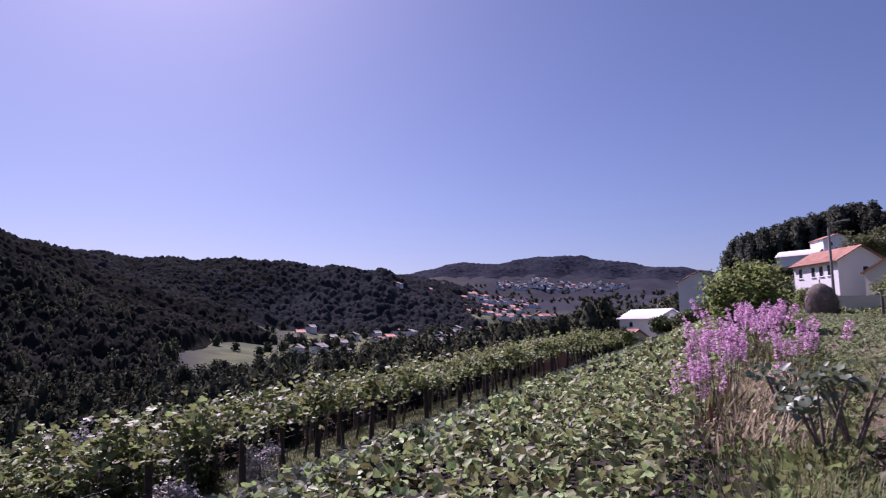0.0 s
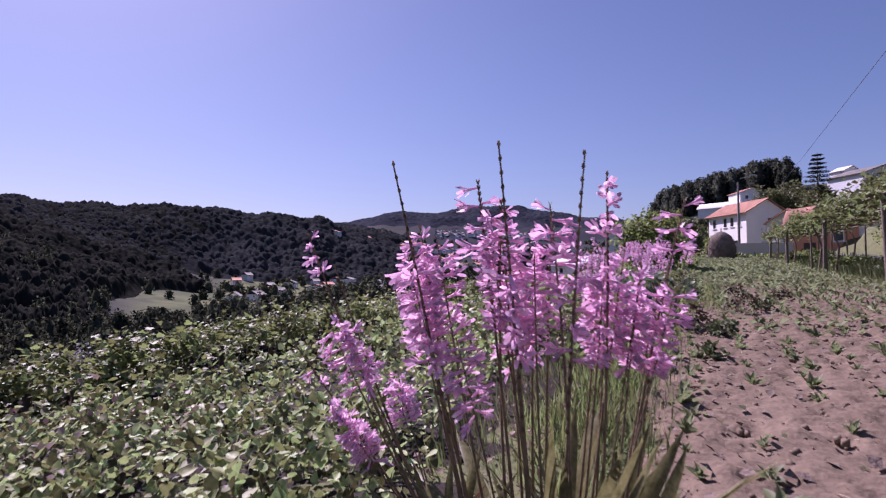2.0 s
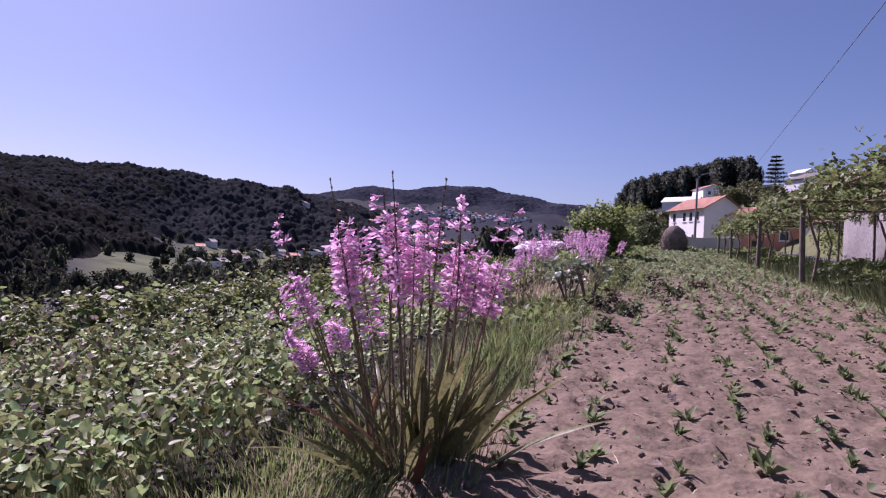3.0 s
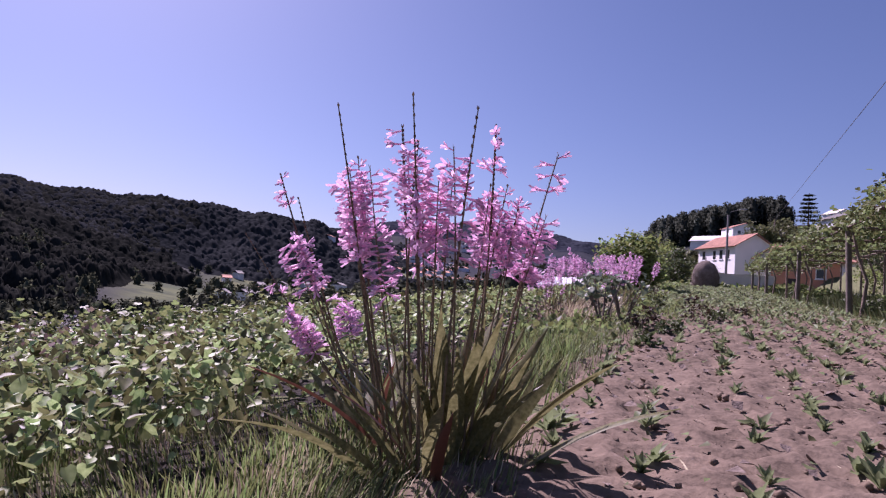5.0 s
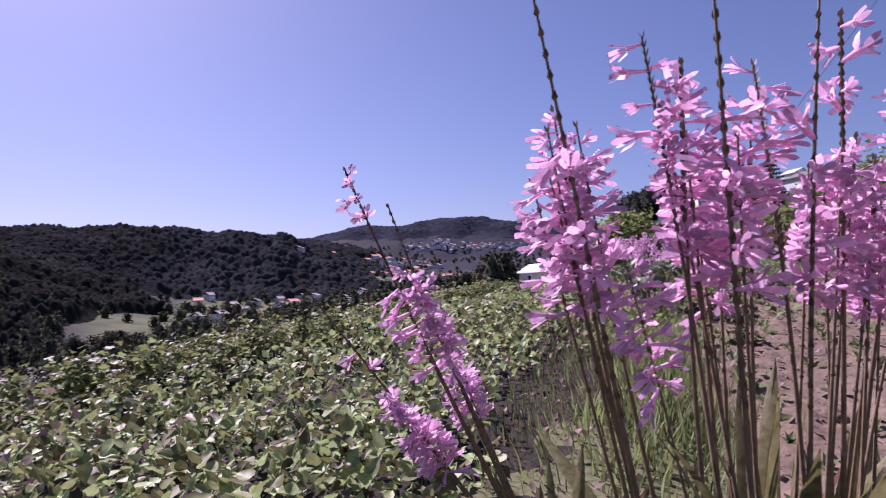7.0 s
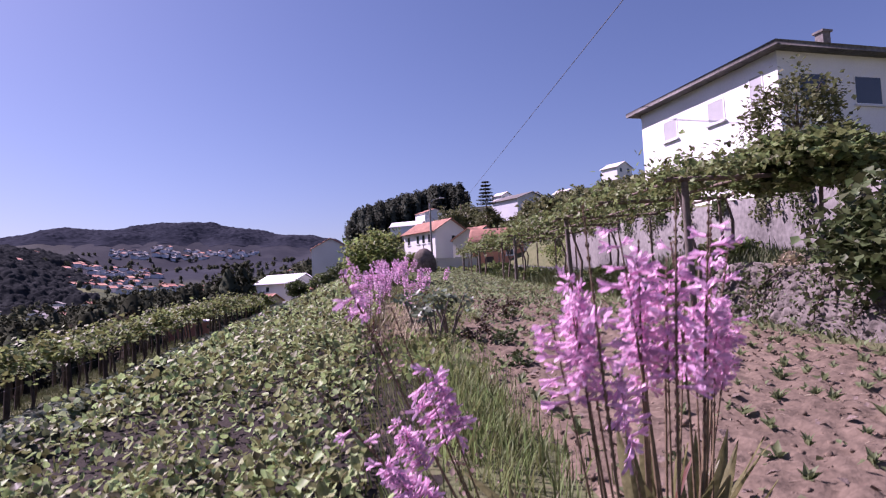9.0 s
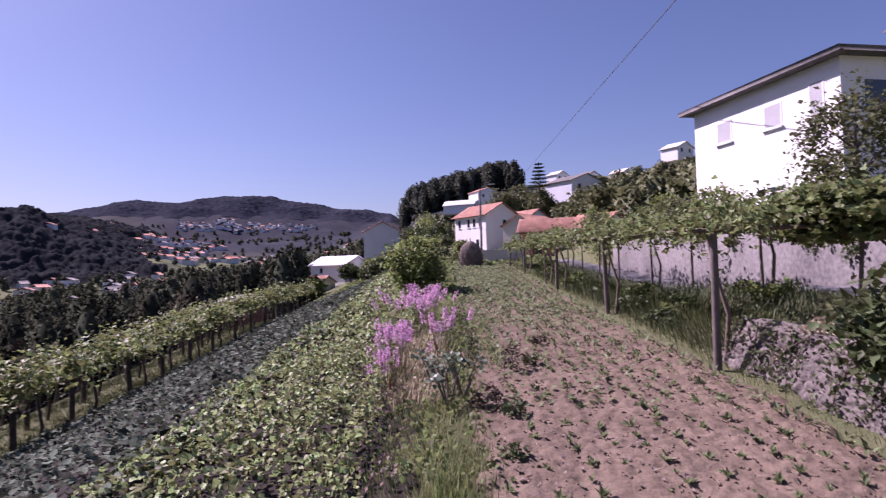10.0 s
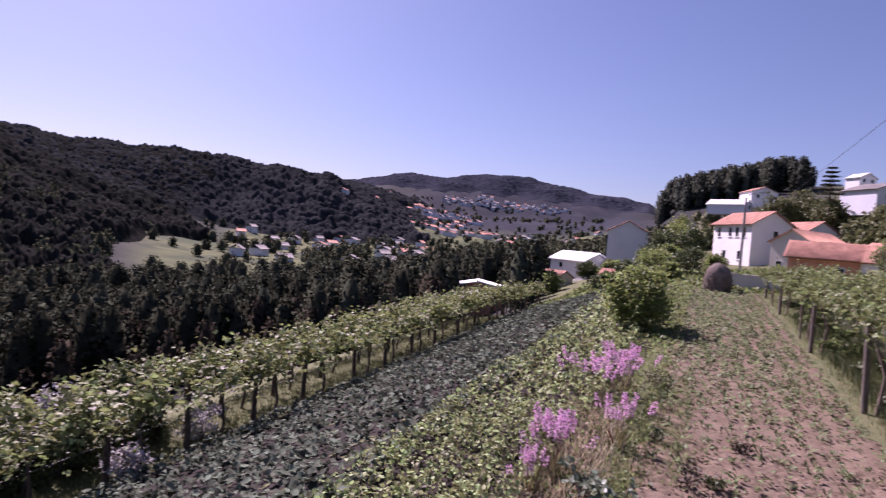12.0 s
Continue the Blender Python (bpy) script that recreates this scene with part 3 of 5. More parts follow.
crop("weeds", -1.5, 0.25, 3.5, 20.0, 150, 0.09, 0.3, LEAF_RHOMB, LEAF_RHOMB_F, M_GRASS, "leafy green weeds between the beds", "weeds", 27, 0.6, (0.2, 1.4))
crop("weeds", -2.2, 0.3, 20.0, 46.0, 70, 0.15, 0.3, LEAF_RHOMB, LEAF_RHOMB_F, M_GRASS, "leafy green weeds between the beds", "weeds", 28, 0.5, (0.2, 1.4))
crop("dry_weeds", -1.7, -0.5, 6.5, 13.0, 70, 0.08, 0.4, LEAF_RHOMB, LEAF_RHOMB_F, M_DRY, "straw coloured dry weeds", "weeds", 29, 0.6, (0.2, 1.4))
crop("dry_weeds", -4.2, -2.4, -0.9, 0.7, 170, 0.05, 0.62, LEAF_RHOMB, LEAF_RHOMB_F, M_WILT, "withered pinkish brown weeds among the beans", "weeds", 44, 0.5, (0.3, 1.5))
grass("dry_grass", 2200, strip(-1.6, -0.4, 6.5, 13.0), (0.15, 0.45), M_DRY, "dry straw coloured weeds", 38)


# ---- flowers ----
def flower(r, size):
    """A trumpet flower along +y: a narrow tube and six spread petals."""
    vs, fs = [], []
    a = np.linspace(0, 2 * math.pi, 4, endpoint=False)
    for yy, rr in ((0, 0.045), (0.6, 0.10)):
        vs += [(rr * math.cos(w), yy, rr * math.sin(w)) for w in a]
    fs += [(k, (k + 1) % 4, 4 + (k + 1) % 4) for k in range(4)] + [(k, 4 + (k + 1) % 4, 4 + k) for k in range(4)]
    for k in range(6):
        w = k * math.pi / 3 + r.uniform(-0.15, 0.15)
        c, s, sp = math.cos(w), math.sin(w), r.uniform(0.20, 0.42)
        end, back, twist = r.uniform(0.85, 1.25), r.uniform(-0.12, 0.05), r.uniform(-0.09, 0.09)
        n = len(vs)
        for rad, yy, side in ((0.05, 0.5, 0), (sp * 0.5, end - 0.3, 0.085), (sp * 0.5, end - 0.3, -0.085), (sp * 0.85, end - 0.06, 0.075 + twist), (sp * 0.85, end - 0.06, twist - 0.075), (sp, end + back, twist)):
            vs.append((rad * c - side * s, yy, rad * s + side * c))
        fs += [(n, n + 1, n + 2), (n + 1, n + 3, n + 4), (n + 1, n + 4, n + 2), (n + 3, n + 5, n + 4)]
    return np.array(vs) * size, np.array(fs)


FLOWERS = [mesh_of("flower", *flower(np.random.default_rng(90 + k), 1.0), M_PETAL) for k in range(6)]


def spike_meshes(seed, low, high, count, buds, bend):
    """Stem and blooms of one spike, one metre tall: blooms sit from low to high. Also the pose of each bloom."""
    r = np.random.default_rng(seed)
    ts = np.linspace(0, 1, 9)
    ph = r.uniform(0, 2 * math.pi)

    def axis(t):
        return np.array((bend * t * t * math.cos(ph), bend * t * t * math.sin(ph), t))
    stem = tube([axis(t) for t in ts], [0.0054 * (1 - 0.7 * t) for t in ts], 5)
    bract = []
    for t in np.linspace(max(0.35, low - 0.15), 0.995, buds):
        p = axis(t)
        for side in (0, math.pi):
            w = ph + 0.6 + side
            d = np.array((math.cos(w) * 0.6, math.sin(w) * 0.6, 1.9)) * 0.012 * (1.25 - 0.6 * t)
            q = np.array((-math.sin(w), math.cos(w), 0)) * 0.0034
            bract.append((np.array([p, p + d * 0.5 + q, p + d, p + d * 0.5 - q]), np.array([(0, 1, 2), (0, 2, 3)])))
    blooms, poses = [], []
    for i in range(count):
        t = low + (high - low) * (i + r.uniform(0, 1)) / count
        w = math.degrees(ph + 0.6 + (i % 2) * math.pi + r.normal(0, 0.38)) - 90
        m = Matrix.Translation(axis(t)) @ pose(0, 0, 0, 0, 0, w) @ pose(0, 0, 0, r.uniform(-42, 12), r.uniform(0, 360), 0) @ Matrix.Scale(0.069 * r.uniform(0.7, 1.15) * (1.1 - 0.25 * t), 4)
        k = int(r.integers(6))
        poses.append((k, m))
        v, f = flower(np.random.default_rng(90 + k), 1.0)
        mm = np.array(m)
        blooms.append((v @ mm[:3, :3].T + mm[:3, 3], f))
    return (mesh_of("stem", *stem, M_STEM, True), mesh_of("bracts", *joined(bract), M_BUD), mesh_of("blooms", *joined(blooms), M_PETAL), poses)


SPIKES_FULL = [spike_meshes(100 + k, 0.75, 0.99, 20, 8, 0.03) for k in range(5)]
SPIKES_TALL = [spike_meshes(120 + k, 0.60, 0.82, 11, 22, 0.05) for k in range(4)]
SPIKES_TIP = [spike_meshes(140 + k, 0.86, 0.99, 7, 22, 0.07) for k in range(3)]
SPIKES_BARE = [spike_meshes(150 + k, 0.55, 0.75, 4, 30, 0.05) for k in range(2)]


def sword_mesh(seed):
    r = np.random.default_rng(seed)
    vs, fs = [], []
    bend = r.uniform(0.1, 0.4)
    for i in range(7):
        t = i / 6
        w = 0.043 * (0.5 + 1.6 * t * (1 - t) * 1.6) * (1 if i < 6 else 0.06) * (1 - t * 0.35)
        out = bend * t * t
        vs += [(-w, out, t * (1 - 0.12 * bend * t)), (0, out - 0.006, t * (1 - 0.12 * bend * t)), (w, out, t * (1 - 0.12 * bend * t))]
    for i in range(6):
        a, b = i * 3, i * 3 + 3
        fs += [(a, a + 1, b + 1, b), (a + 1, a + 2, b + 2, b + 1)]
    return vs, fs


SWORDS = [mesh_of("leaf", *sword_mesh(160 + k), M_SWORD, True) for k in range(5)]
SWORDS_RED = [mesh_of("leaf", *sword_mesh(170 + k), M_SWORD_RED, True) for k in range(2)]


def add_spike(clump, kind, base, tip, turn=0.0, apart=False):
    """A spike of the clump from base to tip, both from the clump's foot; apart: every bloom is a piece of its own."""
    stem, bracts, blooms, poses = kind
    d = Vector(tip) - Vector(base)
    q = d.to_track_quat("Z", "Y")
    s = part("flower_spike", stem, None, clump)
    s.matrix_basis = Matrix.Translation(base) @ q.to_matrix().to_4x4() @ pose(0, 0, 0, 0, 0, turn) @ Matrix.Scale(d.length, 4)
    tagged(part("stem_sheath", bracts, None, s, "dark brown bracts"), kind="stuff")
    if apart:
        for k, m in poses:
            part("flower", FLOWERS[k], None, s, "pink trumpet flower").matrix_basis = m @ Matrix.Scale(min(1.7, max(0.9, 1.15 / d.length)), 4)
    else:
        tagged(part("flower_head", blooms, None, s, "pink trumpet blooms"), kind="stuff")
    return s


def add_swords(clump, n, spread, length, seed, cx=0.0, cy=0.0, red=0.08):
    r = np.random.default_rng(seed)
    for _ in range(n):
        w, d = r.uniform(0, 2 * math.pi), abs(r.normal(0, spread))
        tilt = r.uniform(2, 18) + d * 120
        me = SWORDS_RED[r.integers(2)] if r.uniform() < red else SWORDS[r.integers(5)]
        ob = part("leaf", me, None, clump)
        ob.matrix_basis = (Matrix.Translation((cx + d * math.cos(w), cy + d * math.sin(w), 0)) @ pose(0, 0, 0, 0, 0, math.degrees(w) - 90)
                           @ pose(0, 0, 0, -min(tilt, 46), r.normal(0, 6), 0) @ pose(0, 0, 0, 0, 0, r.uniform(-70, 70)) @ Matrix.Scale(length * r.uniform(0.6, 1.1), 4))


def main_clump():
    c = thing("watsonia_clump", on(0.03, -0.62, -0.02), "tall clump of pink watsonia flowers with sword leaves", "flowers", "watsonia clumps")
    r = np.random.default_rng(41)
    # heads of blooms: middle (x, y), top, number of spikes, spread
    for gx, gy, top, n, sx, sy in ((-0.38, -0.28, 1.27, 5, 0.035, 0.04), (-0.06, -0.20, 1.29, 6, 0.045, 0.05), (0.26, -0.03, 1.22, 6, 0.045, 0.05),
                                   (0.31, 0.10, 1.18, 3, 0.03, 0.05), (-0.20, -0.28, 0.98, 1, 0.02, 0.03)):
        for _ in range(n):
            hx, hy = gx + r.normal(0, sx), gy + r.normal(0, sy)
            h = top * r.uniform(0.92, 1.05)
            add_spike(c, SPIKES_FULL[r.integers(5)], (hx * 0.4 + r.normal(0, 0.03), hy * 0.4 + r.normal(0, 0.03), 0), (hx, hy, h), r.uniform(0, 360), True)
    for k, (x, y, z, kind) in enumerate(((-0.37, -0.38, 1.52, SPIKES_TALL[0]), (-0.06, -0.33, 1.56, SPIKES_TALL[1]), (0.09, -0.28, 1.54, SPIKES_TALL[2]), (-0.13, -0.32, 1.47, SPIKES_TIP[2]),
                                         (-0.20, -0.28, 1.40, SPIKES_TIP[0]), (0.12, -0.18, 1.40, SPIKES_TIP[1]), (0.24, -0.04, 1.49, SPIKES_TIP[0]), (0.31, 0.14, 1.44, SPIKES_TIP[1]))):
        add_spike(c, kind, (x * 0.5, y * 0.5, 0), (x, y, z), k * 47, True)
    add_swords(c, 58, 0.19, 0.74, 42, red=0.12)


def side_clump():
    c = thing("watsonia_clump", on(-0.45, -0.35, -0.02), "leaning pink watsonia spikes beside the large clump", "flowers", "watsonia clumps")
    for k, (x, y, z, kind) in enumerate(((-0.34, -0.30, 1.02, SPIKES_FULL[0]), (-0.40, -0.34, 0.96, SPIKES_FULL[1]), (-0.49, 0.38, 0.68, SPIKES_FULL[2]), (-0.47, 0.33, 0.62, SPIKES_FULL[4]),
                                         (-0.67, -0.20, 1.32, SPIKES_TIP[1]), (-0.50, -0.22, 1.18, SPIKES_BARE[1]), (-0.85, -0.05, 1.0, SPIKES_BARE[0]), (-0.50, -0.05, 0.56, SPIKES_FULL[3]), (-0.44, -0.12, 0.52, SPIKES_FULL[0]), (-0.52, -0.14, 0.62, SPIKES_FULL[1]))):
        add_spike(c, kind, (x * 0.05, y * 0.05, 0), (x, y, z), k * 61, True)
    add_swords(c, 14, 0.07, 0.5, 43)


def far_clump(x, y, n, tall, spread, seed):
    c = thing("watsonia_clump", on(x, y, -0.02), "clump of pink watsonia between the garden beds", "flowers", "watsonia clumps")
    r = np.random.default_rng(seed)
    for _ in range(n):
        hx, hy = r.normal(0, spread), r.normal(0, spread)
        kind = SPIKES_FULL[r.integers(5)] if r.uniform() < 0.85 else SPIKES_TALL[r.integers(4)]
        add_spike(c, kind, (hx * 0.4, hy * 0.4, 0), (hx, hy, tall * r.uniform(0.8, 1.12)), r.uniform(0, 360))
    add_swords(c, 22, 0.12, 0.6, seed + 1)


main_clump()
side_clump()
far_clump(-1.2, 8.5, 24, 1.12, 0.28, 51)
far_clump(-1.35, 7.5, 13, 0.85, 0.22, 52)
far_clump(-0.35, 10.4, 16, 1.05, 0.2, 53)
far_clump(-1.2, 13.2, 24, 1.35, 0.42, 55)
far_clump(-0.7, 14.6, 20, 1.3, 0.4, 57)


# ---- kale beside the flowers ----
def kale(x, y, h, seed):
    k = thing("kale_plant", on(x, y), "old blue green kale plant with bare stalks", "kale plant", "kale plants")
    r = np.random.default_rng(seed)
    pts, sz = [], []
    for i in range(6):
        w, l = r.uniform(0, 2 * math.pi), h * r.uniform(0.6, 1.1)
        top = (0.35 * h * math.cos(w), 0.35 * h * math.sin(w), l)
        part("stalk", mesh_of("stalk", *tube([(0, 0, -0.03), (top[0] * 0.5, top[1] * 0.5, l * 0.55), top], [0.02, 0.016, 0.01], 6), M_BARK, True), None, k)
        pts += [(top[0] + r.normal(0, 0.08), top[1] + r.normal(0, 0.08), top[2] + r.normal(0, 0.07)) for _ in range(9)]
        sz += list(r.uniform(0.06, 0.13, 9))
    part("leaves", mesh_of("leaves", *scatter(pts, sz, LEAF_HEART, LEAF_HEART_F, (0.1, 1.0), seed), M_KALE), None, k)


kale(-0.25, 6.5, 0.78, 61)
kale(0.0, 7.0, 0.82, 62)
kale(-0.5, 7.6, 0.58, 63)


# ---- trees and shrubs ----
def crown_points(r, n, rx, ry, rz, cz, lumps, shell=0.55):
    """Points in an uneven crown: lumps of leaves set round a middle."""
    c = r.normal(0, 1, (lumps, 3))
    c /= np.linalg.norm(c, axis=1)[:, None]
    c *= r.uniform(shell, 1.0, (lumps, 1))
    which = r.integers(0, lumps, n)
    p = c[which] + np.clip(r.normal(0, 0.17, (n, 3)), -0.36, 0.36)
    return p * (rx, ry, rz) + (0, 0, cz)


def tree(name, x, y, height, radius, mat, label, category, seed, n=1500, leaf=0.16, trunk=0.12, bare=0.25, lumps=26, group="", shape=LEAF_RHOMB, tris=LEAF_RHOMB_F):
    r = np.random.default_rng(seed)
    t = thing(name, on(x, y, -0.05), label, category, group)
    rz = height * (1 - bare) / 2
    mid = height - rz
    pieces = [tube([(0, 0, 0), (0.03 * height, 0.01, mid * 0.5), (0, 0.02 * height, mid), (0.02, 0, height * 0.9)], [trunk, trunk * 0.75, trunk * 0.5, trunk * 0.12], 8)]
    for k in range(7):
        w, z0 = k * 0.9 + r.uniform(0, 0.4), height * r.uniform(0.25, 0.6)
        pieces.append(tube([(0, 0, z0), (radius * 0.4 * math.cos(w), radius * 0.4 * math.sin(w), z0 + rz * 0.35), (radius * 0.8 * math.cos(w), radius * 0.8 * math.sin(w), z0 + rz * 0.6)],
                           [trunk * 0.4, trunk * 0.25, trunk * 0.08], 5))
    part("trunk", mesh_of("trunk", *joined(pieces), M_BARK, True), None, t)
    p = crown_points(r, n, radius, radius, rz, mid, lumps)
    p = p[p[:, 2] > 0.1]
    part("crown", mesh_of("crown", *scatter(p, leaf * r.uniform(0.6, 1.3, len(p)), shape, tris, (0.1, 1.1), seed), mat), None, t)
    return t


tree("garden_tree", -1.45, 25.6, 2.8, 1.45, M_BUSH, "leafy bright green small tree at the end of the beans", "tree", 71, 5200, 0.17, 0.1, 0.02, 42)


def haystack(x, y, rad, tall):
    """A weathered stack of straw, built up round a pole."""
    h = thing("haystack", on(x, y, -0.1), "weathered grey brown haystack at the top of the garden", "haystack")
    r = np.random.default_rng(72)
    prof = [(0.86, 0.0), (1.0, 0.2), (1.02, 0.45), (0.9, 0.68), (0.66, 0.86), (0.3, 0.97), (0.05, 1.0)]
    sides = 22
    v = [(rad * p * math.cos(k * 2 * math.pi / sides) * r.uniform(0.94, 1.05), rad * p * math.sin(k * 2 * math.pi / sides) * r.uniform(0.94, 1.05), tall * q) for p, q in prof for k in range(sides)]
    f = [(i * sides + k, i * sides + (k + 1) % sides, (i + 1) * sides + (k + 1) % sides, (i + 1) * sides + k) for i in range(len(prof) - 1) for k in range(sides)]
    part("straw_mound", mesh_of("straw_mound", v, f, M_HAY, True), None, h)
    n = 2600
    q = r.uniform(0, 1, n)
    w = r.uniform(0, 2 * math.pi, n)
    rr = rad * np.interp(q, [b for _, b in prof], [a for a, _ in prof]) * 1.0
    p = np.stack([rr * np.cos(w), rr * np.sin(w), tall * q], -1)
    part("loose_straw", mesh_of("loose_straw", *scatter(p, r.uniform(0.15, 0.4, n), BLADE, BLADE_F, (-1.4, 0.2), 73, True), M_HAY), None, h)
    part("pole", mesh_of("pole", *tube([(0, 0, 0), (0, 0, tall + 0.25)], [0.05, 0.04], 6), M_BARK), None, h)


M_HAY = material("old_straw", (0.19, 0.15, 0.13), 0.95, 0.45, 3.0, 30, 0.9, spec=0.1, second=(0.27, 0.225, 0.19))
haystack(1.9, 46.5, 0.95, 2.2)
tree("dark_shrub", 6.2, 4.6, 2.0, 1.15, M_SHRUB, "dense dark green shrub beside the pergola", "shrub", 73, 4200, 0.16, 0.07, 0.0, 40)
tree("dark_shrub", 6.0, 7.2, 1.0, 0.55, M_DRY, "dry straggling shrub growing on the rock bank", "shrub", 78, 700, 0.09, 0.03, 0.0, 16)
tree("climber_tree", 13.0, 16.0, 3.9, 1.6, M_OLIVE, "rounded brownish green tree over the wall", "tree", 75, 3800, 0.17, 0.12, 0.0, 44)


# ---- vine rows ----
M_DARKWOOD = material("dark_weathered_wood", (0.075, 0.055, 0.045), 0.9, 0.45, 4, 45, 0.6)


def vine_row(x, y0, y1, seed, wide, tall=1.95, lush=170):
    v = thing("vine_row", on(x, y0), "row of grape vines on low posts and wires", "grape vines", "vine rows")
    base = Vector(v.matrix_basis.translation)
    r = np.random.default_rng(seed)
    y = y0
    pts, sizes = [], []
    while y < y1:
        g = ground_at(x, y)
        h = tall * r.uniform(0.82, 0.95)
        lean = r.normal(0, 0.05)
        part("post", mesh_of("post", *tube([Vector((x + lean, y, g - 0.1)) - base, Vector((x, y, g + h)) - base], [0.10, 0.085], 7), M_DARKWOOD), None, v)
        tx, ty = x + r.normal(0, 0.12), y + r.uniform(0.7, 1.4)
        gt = ground_at(tx, ty)
        part("vine_trunk", mesh_of("vine_trunk", *tube([Vector((tx, ty, gt - 0.05)) - base, Vector((tx + 0.08, ty + 0.06, gt + 0.6)) - base, Vector((tx - 0.05, ty + 0.02, gt + tall * 0.8)) - base], [0.065, 0.055, 0.04], 6), M_DARKWOOD, True), None, v)
        y += r.uniform(2.7, 3.7)
    for up in (0.62, 0.9):
        ys = np.arange(y0, y1, 2.0)
        part("wire", mesh_of("wire", *tube([Vector((x, yy, ground_at(x, yy) + tall * up)) - base for yy in ys], [0.006] * len(ys), 4), M_WIRE), None, v)
    n = int((y1 - y0) * lush)
    yy = r.uniform(y0 - 0.5, y1, n)
    lump = np.clip(0.5 + 0.38 * np.sin(yy * 1.9 + np.sin(yy * 0.7) * 2 + seed) + 0.22 * np.sin(yy * 4.7 + 2 * np.sin(yy * 1.9)), 0, 1)
    thin = r.uniform(0, 1, n) < 0.16 + 0.9 * lump
    yy, lump = yy[thin], lump[thin]
    n = len(yy)
    xx = x + r.normal(0, wide, n)
    shoot = (r.uniform(0, 1, n) < 0.16) * r.uniform(-0.5, 0.6, n)
    zz = land(xx, yy) * 0.35 + land(np.full(n, x), yy) * 0.65 + tall - 0.3 + 0.95 * lump * r.uniform(0.2, 1, n) + r.normal(0, 0.1, n) - 0.2 * np.abs(xx - x) + shoot
    p = np.stack([xx, yy, zz], -1)
    part("foliage", mesh_of("foliage", *scatter(p - np.array(base), r.uniform(0.10, 0.21, n), LEAF_LOBED, LEAF_LOBED_F, (0.05, 1.1), seed), M_VINE), None, v)


vine_row(-13.3, 6.0, 55.0, 81, 0.40, 2.05, 270)
vine_row(-15.6, 7.0, 55.0, 82, 0.5, 2.1, 220)
vine_row(-18.2, 7.0, 50.0, 83, 0.5, 2.1, 110)


def wild(x, y, h, rad, mat, label, seed, n=900, leaf=0.16):
    tree("wild_shrub", x, y, h, rad, mat, label, "shrub", seed, n, leaf, 0.05, 0.0, 22, "overgrown shrubs")


for k, (x, y, h) in enumerate(((0.35, 6.3, 0.42), (0.75, 6.0, 0.3), (1.05, 9.0, 0.55), (1.5, 9.3, 0.35), (0.0, 15.6, 0.6), (0.3, 11.2, 0.4), (2.0, 11.5, 0.35), (0.55, 4.3, 0.25))):
    tree("weed_plant", x, y, h, h * 0.6, M_SHRUB if k % 2 else M_DARKLEAF, "straggling dark weed growing in the soil", "weed", 420 + k, 170, 0.07, 0.012, 0.1, 14, "weeds in the soil")
r = np.random.default_rng(91)
for k in range(15):
    y = 0.0 + k * 0.95
    wild(-16.4 - 0.1 * abs(k - 8) + r.normal(0, 0.7), y, r.uniform(1.5, 2.6), r.uniform(0.8, 1.3), M_SHRUB if k % 3 else M_VINE, "overgrown vine thicket at the edge of the beds", 200 + k, 1000, 0.17)
for k in range(15):
    tree("bank_shrub", 5.9 + r.uniform(0, 1.6), 10.5 + k * 2.3 + r.normal(0, 0.5), r.uniform(0.35, 0.75), r.uniform(0.45, 0.8), M_SHRUB if k % 2 else M_GRASS, "low green shrub on the bank under the pergola", "shrub", 240 + k, 700, 0.13, 0.03, 0.0, 18, "bank shrubs")
M_SILVER = leaf_material("silver_leaf", (0.40, 0.38, 0.38), 0.6, 0.3, 0.2)
wild(-13.2, 9.6, 1.2, 0.6, M_SILVER, "silvery grey shrub among the potatoes", 221, 900, 0.10)
wild(-14.2, 13.4, 1.3, 0.75, M_SILVER, "silvery grey shrub among the potatoes", 222, 900, 0.10)
wild(-16.2, 9.5, 2.6, 0.9, M_SILVER, "tall silvery grey shrub in the thicket", 223, 900, 0.12)


# ---- pergola ----
def roof_of(y):
    """Height of the pergola over the slope, lower at its far end."""
    return 2.66 - 0.031 * (y - 8.6)


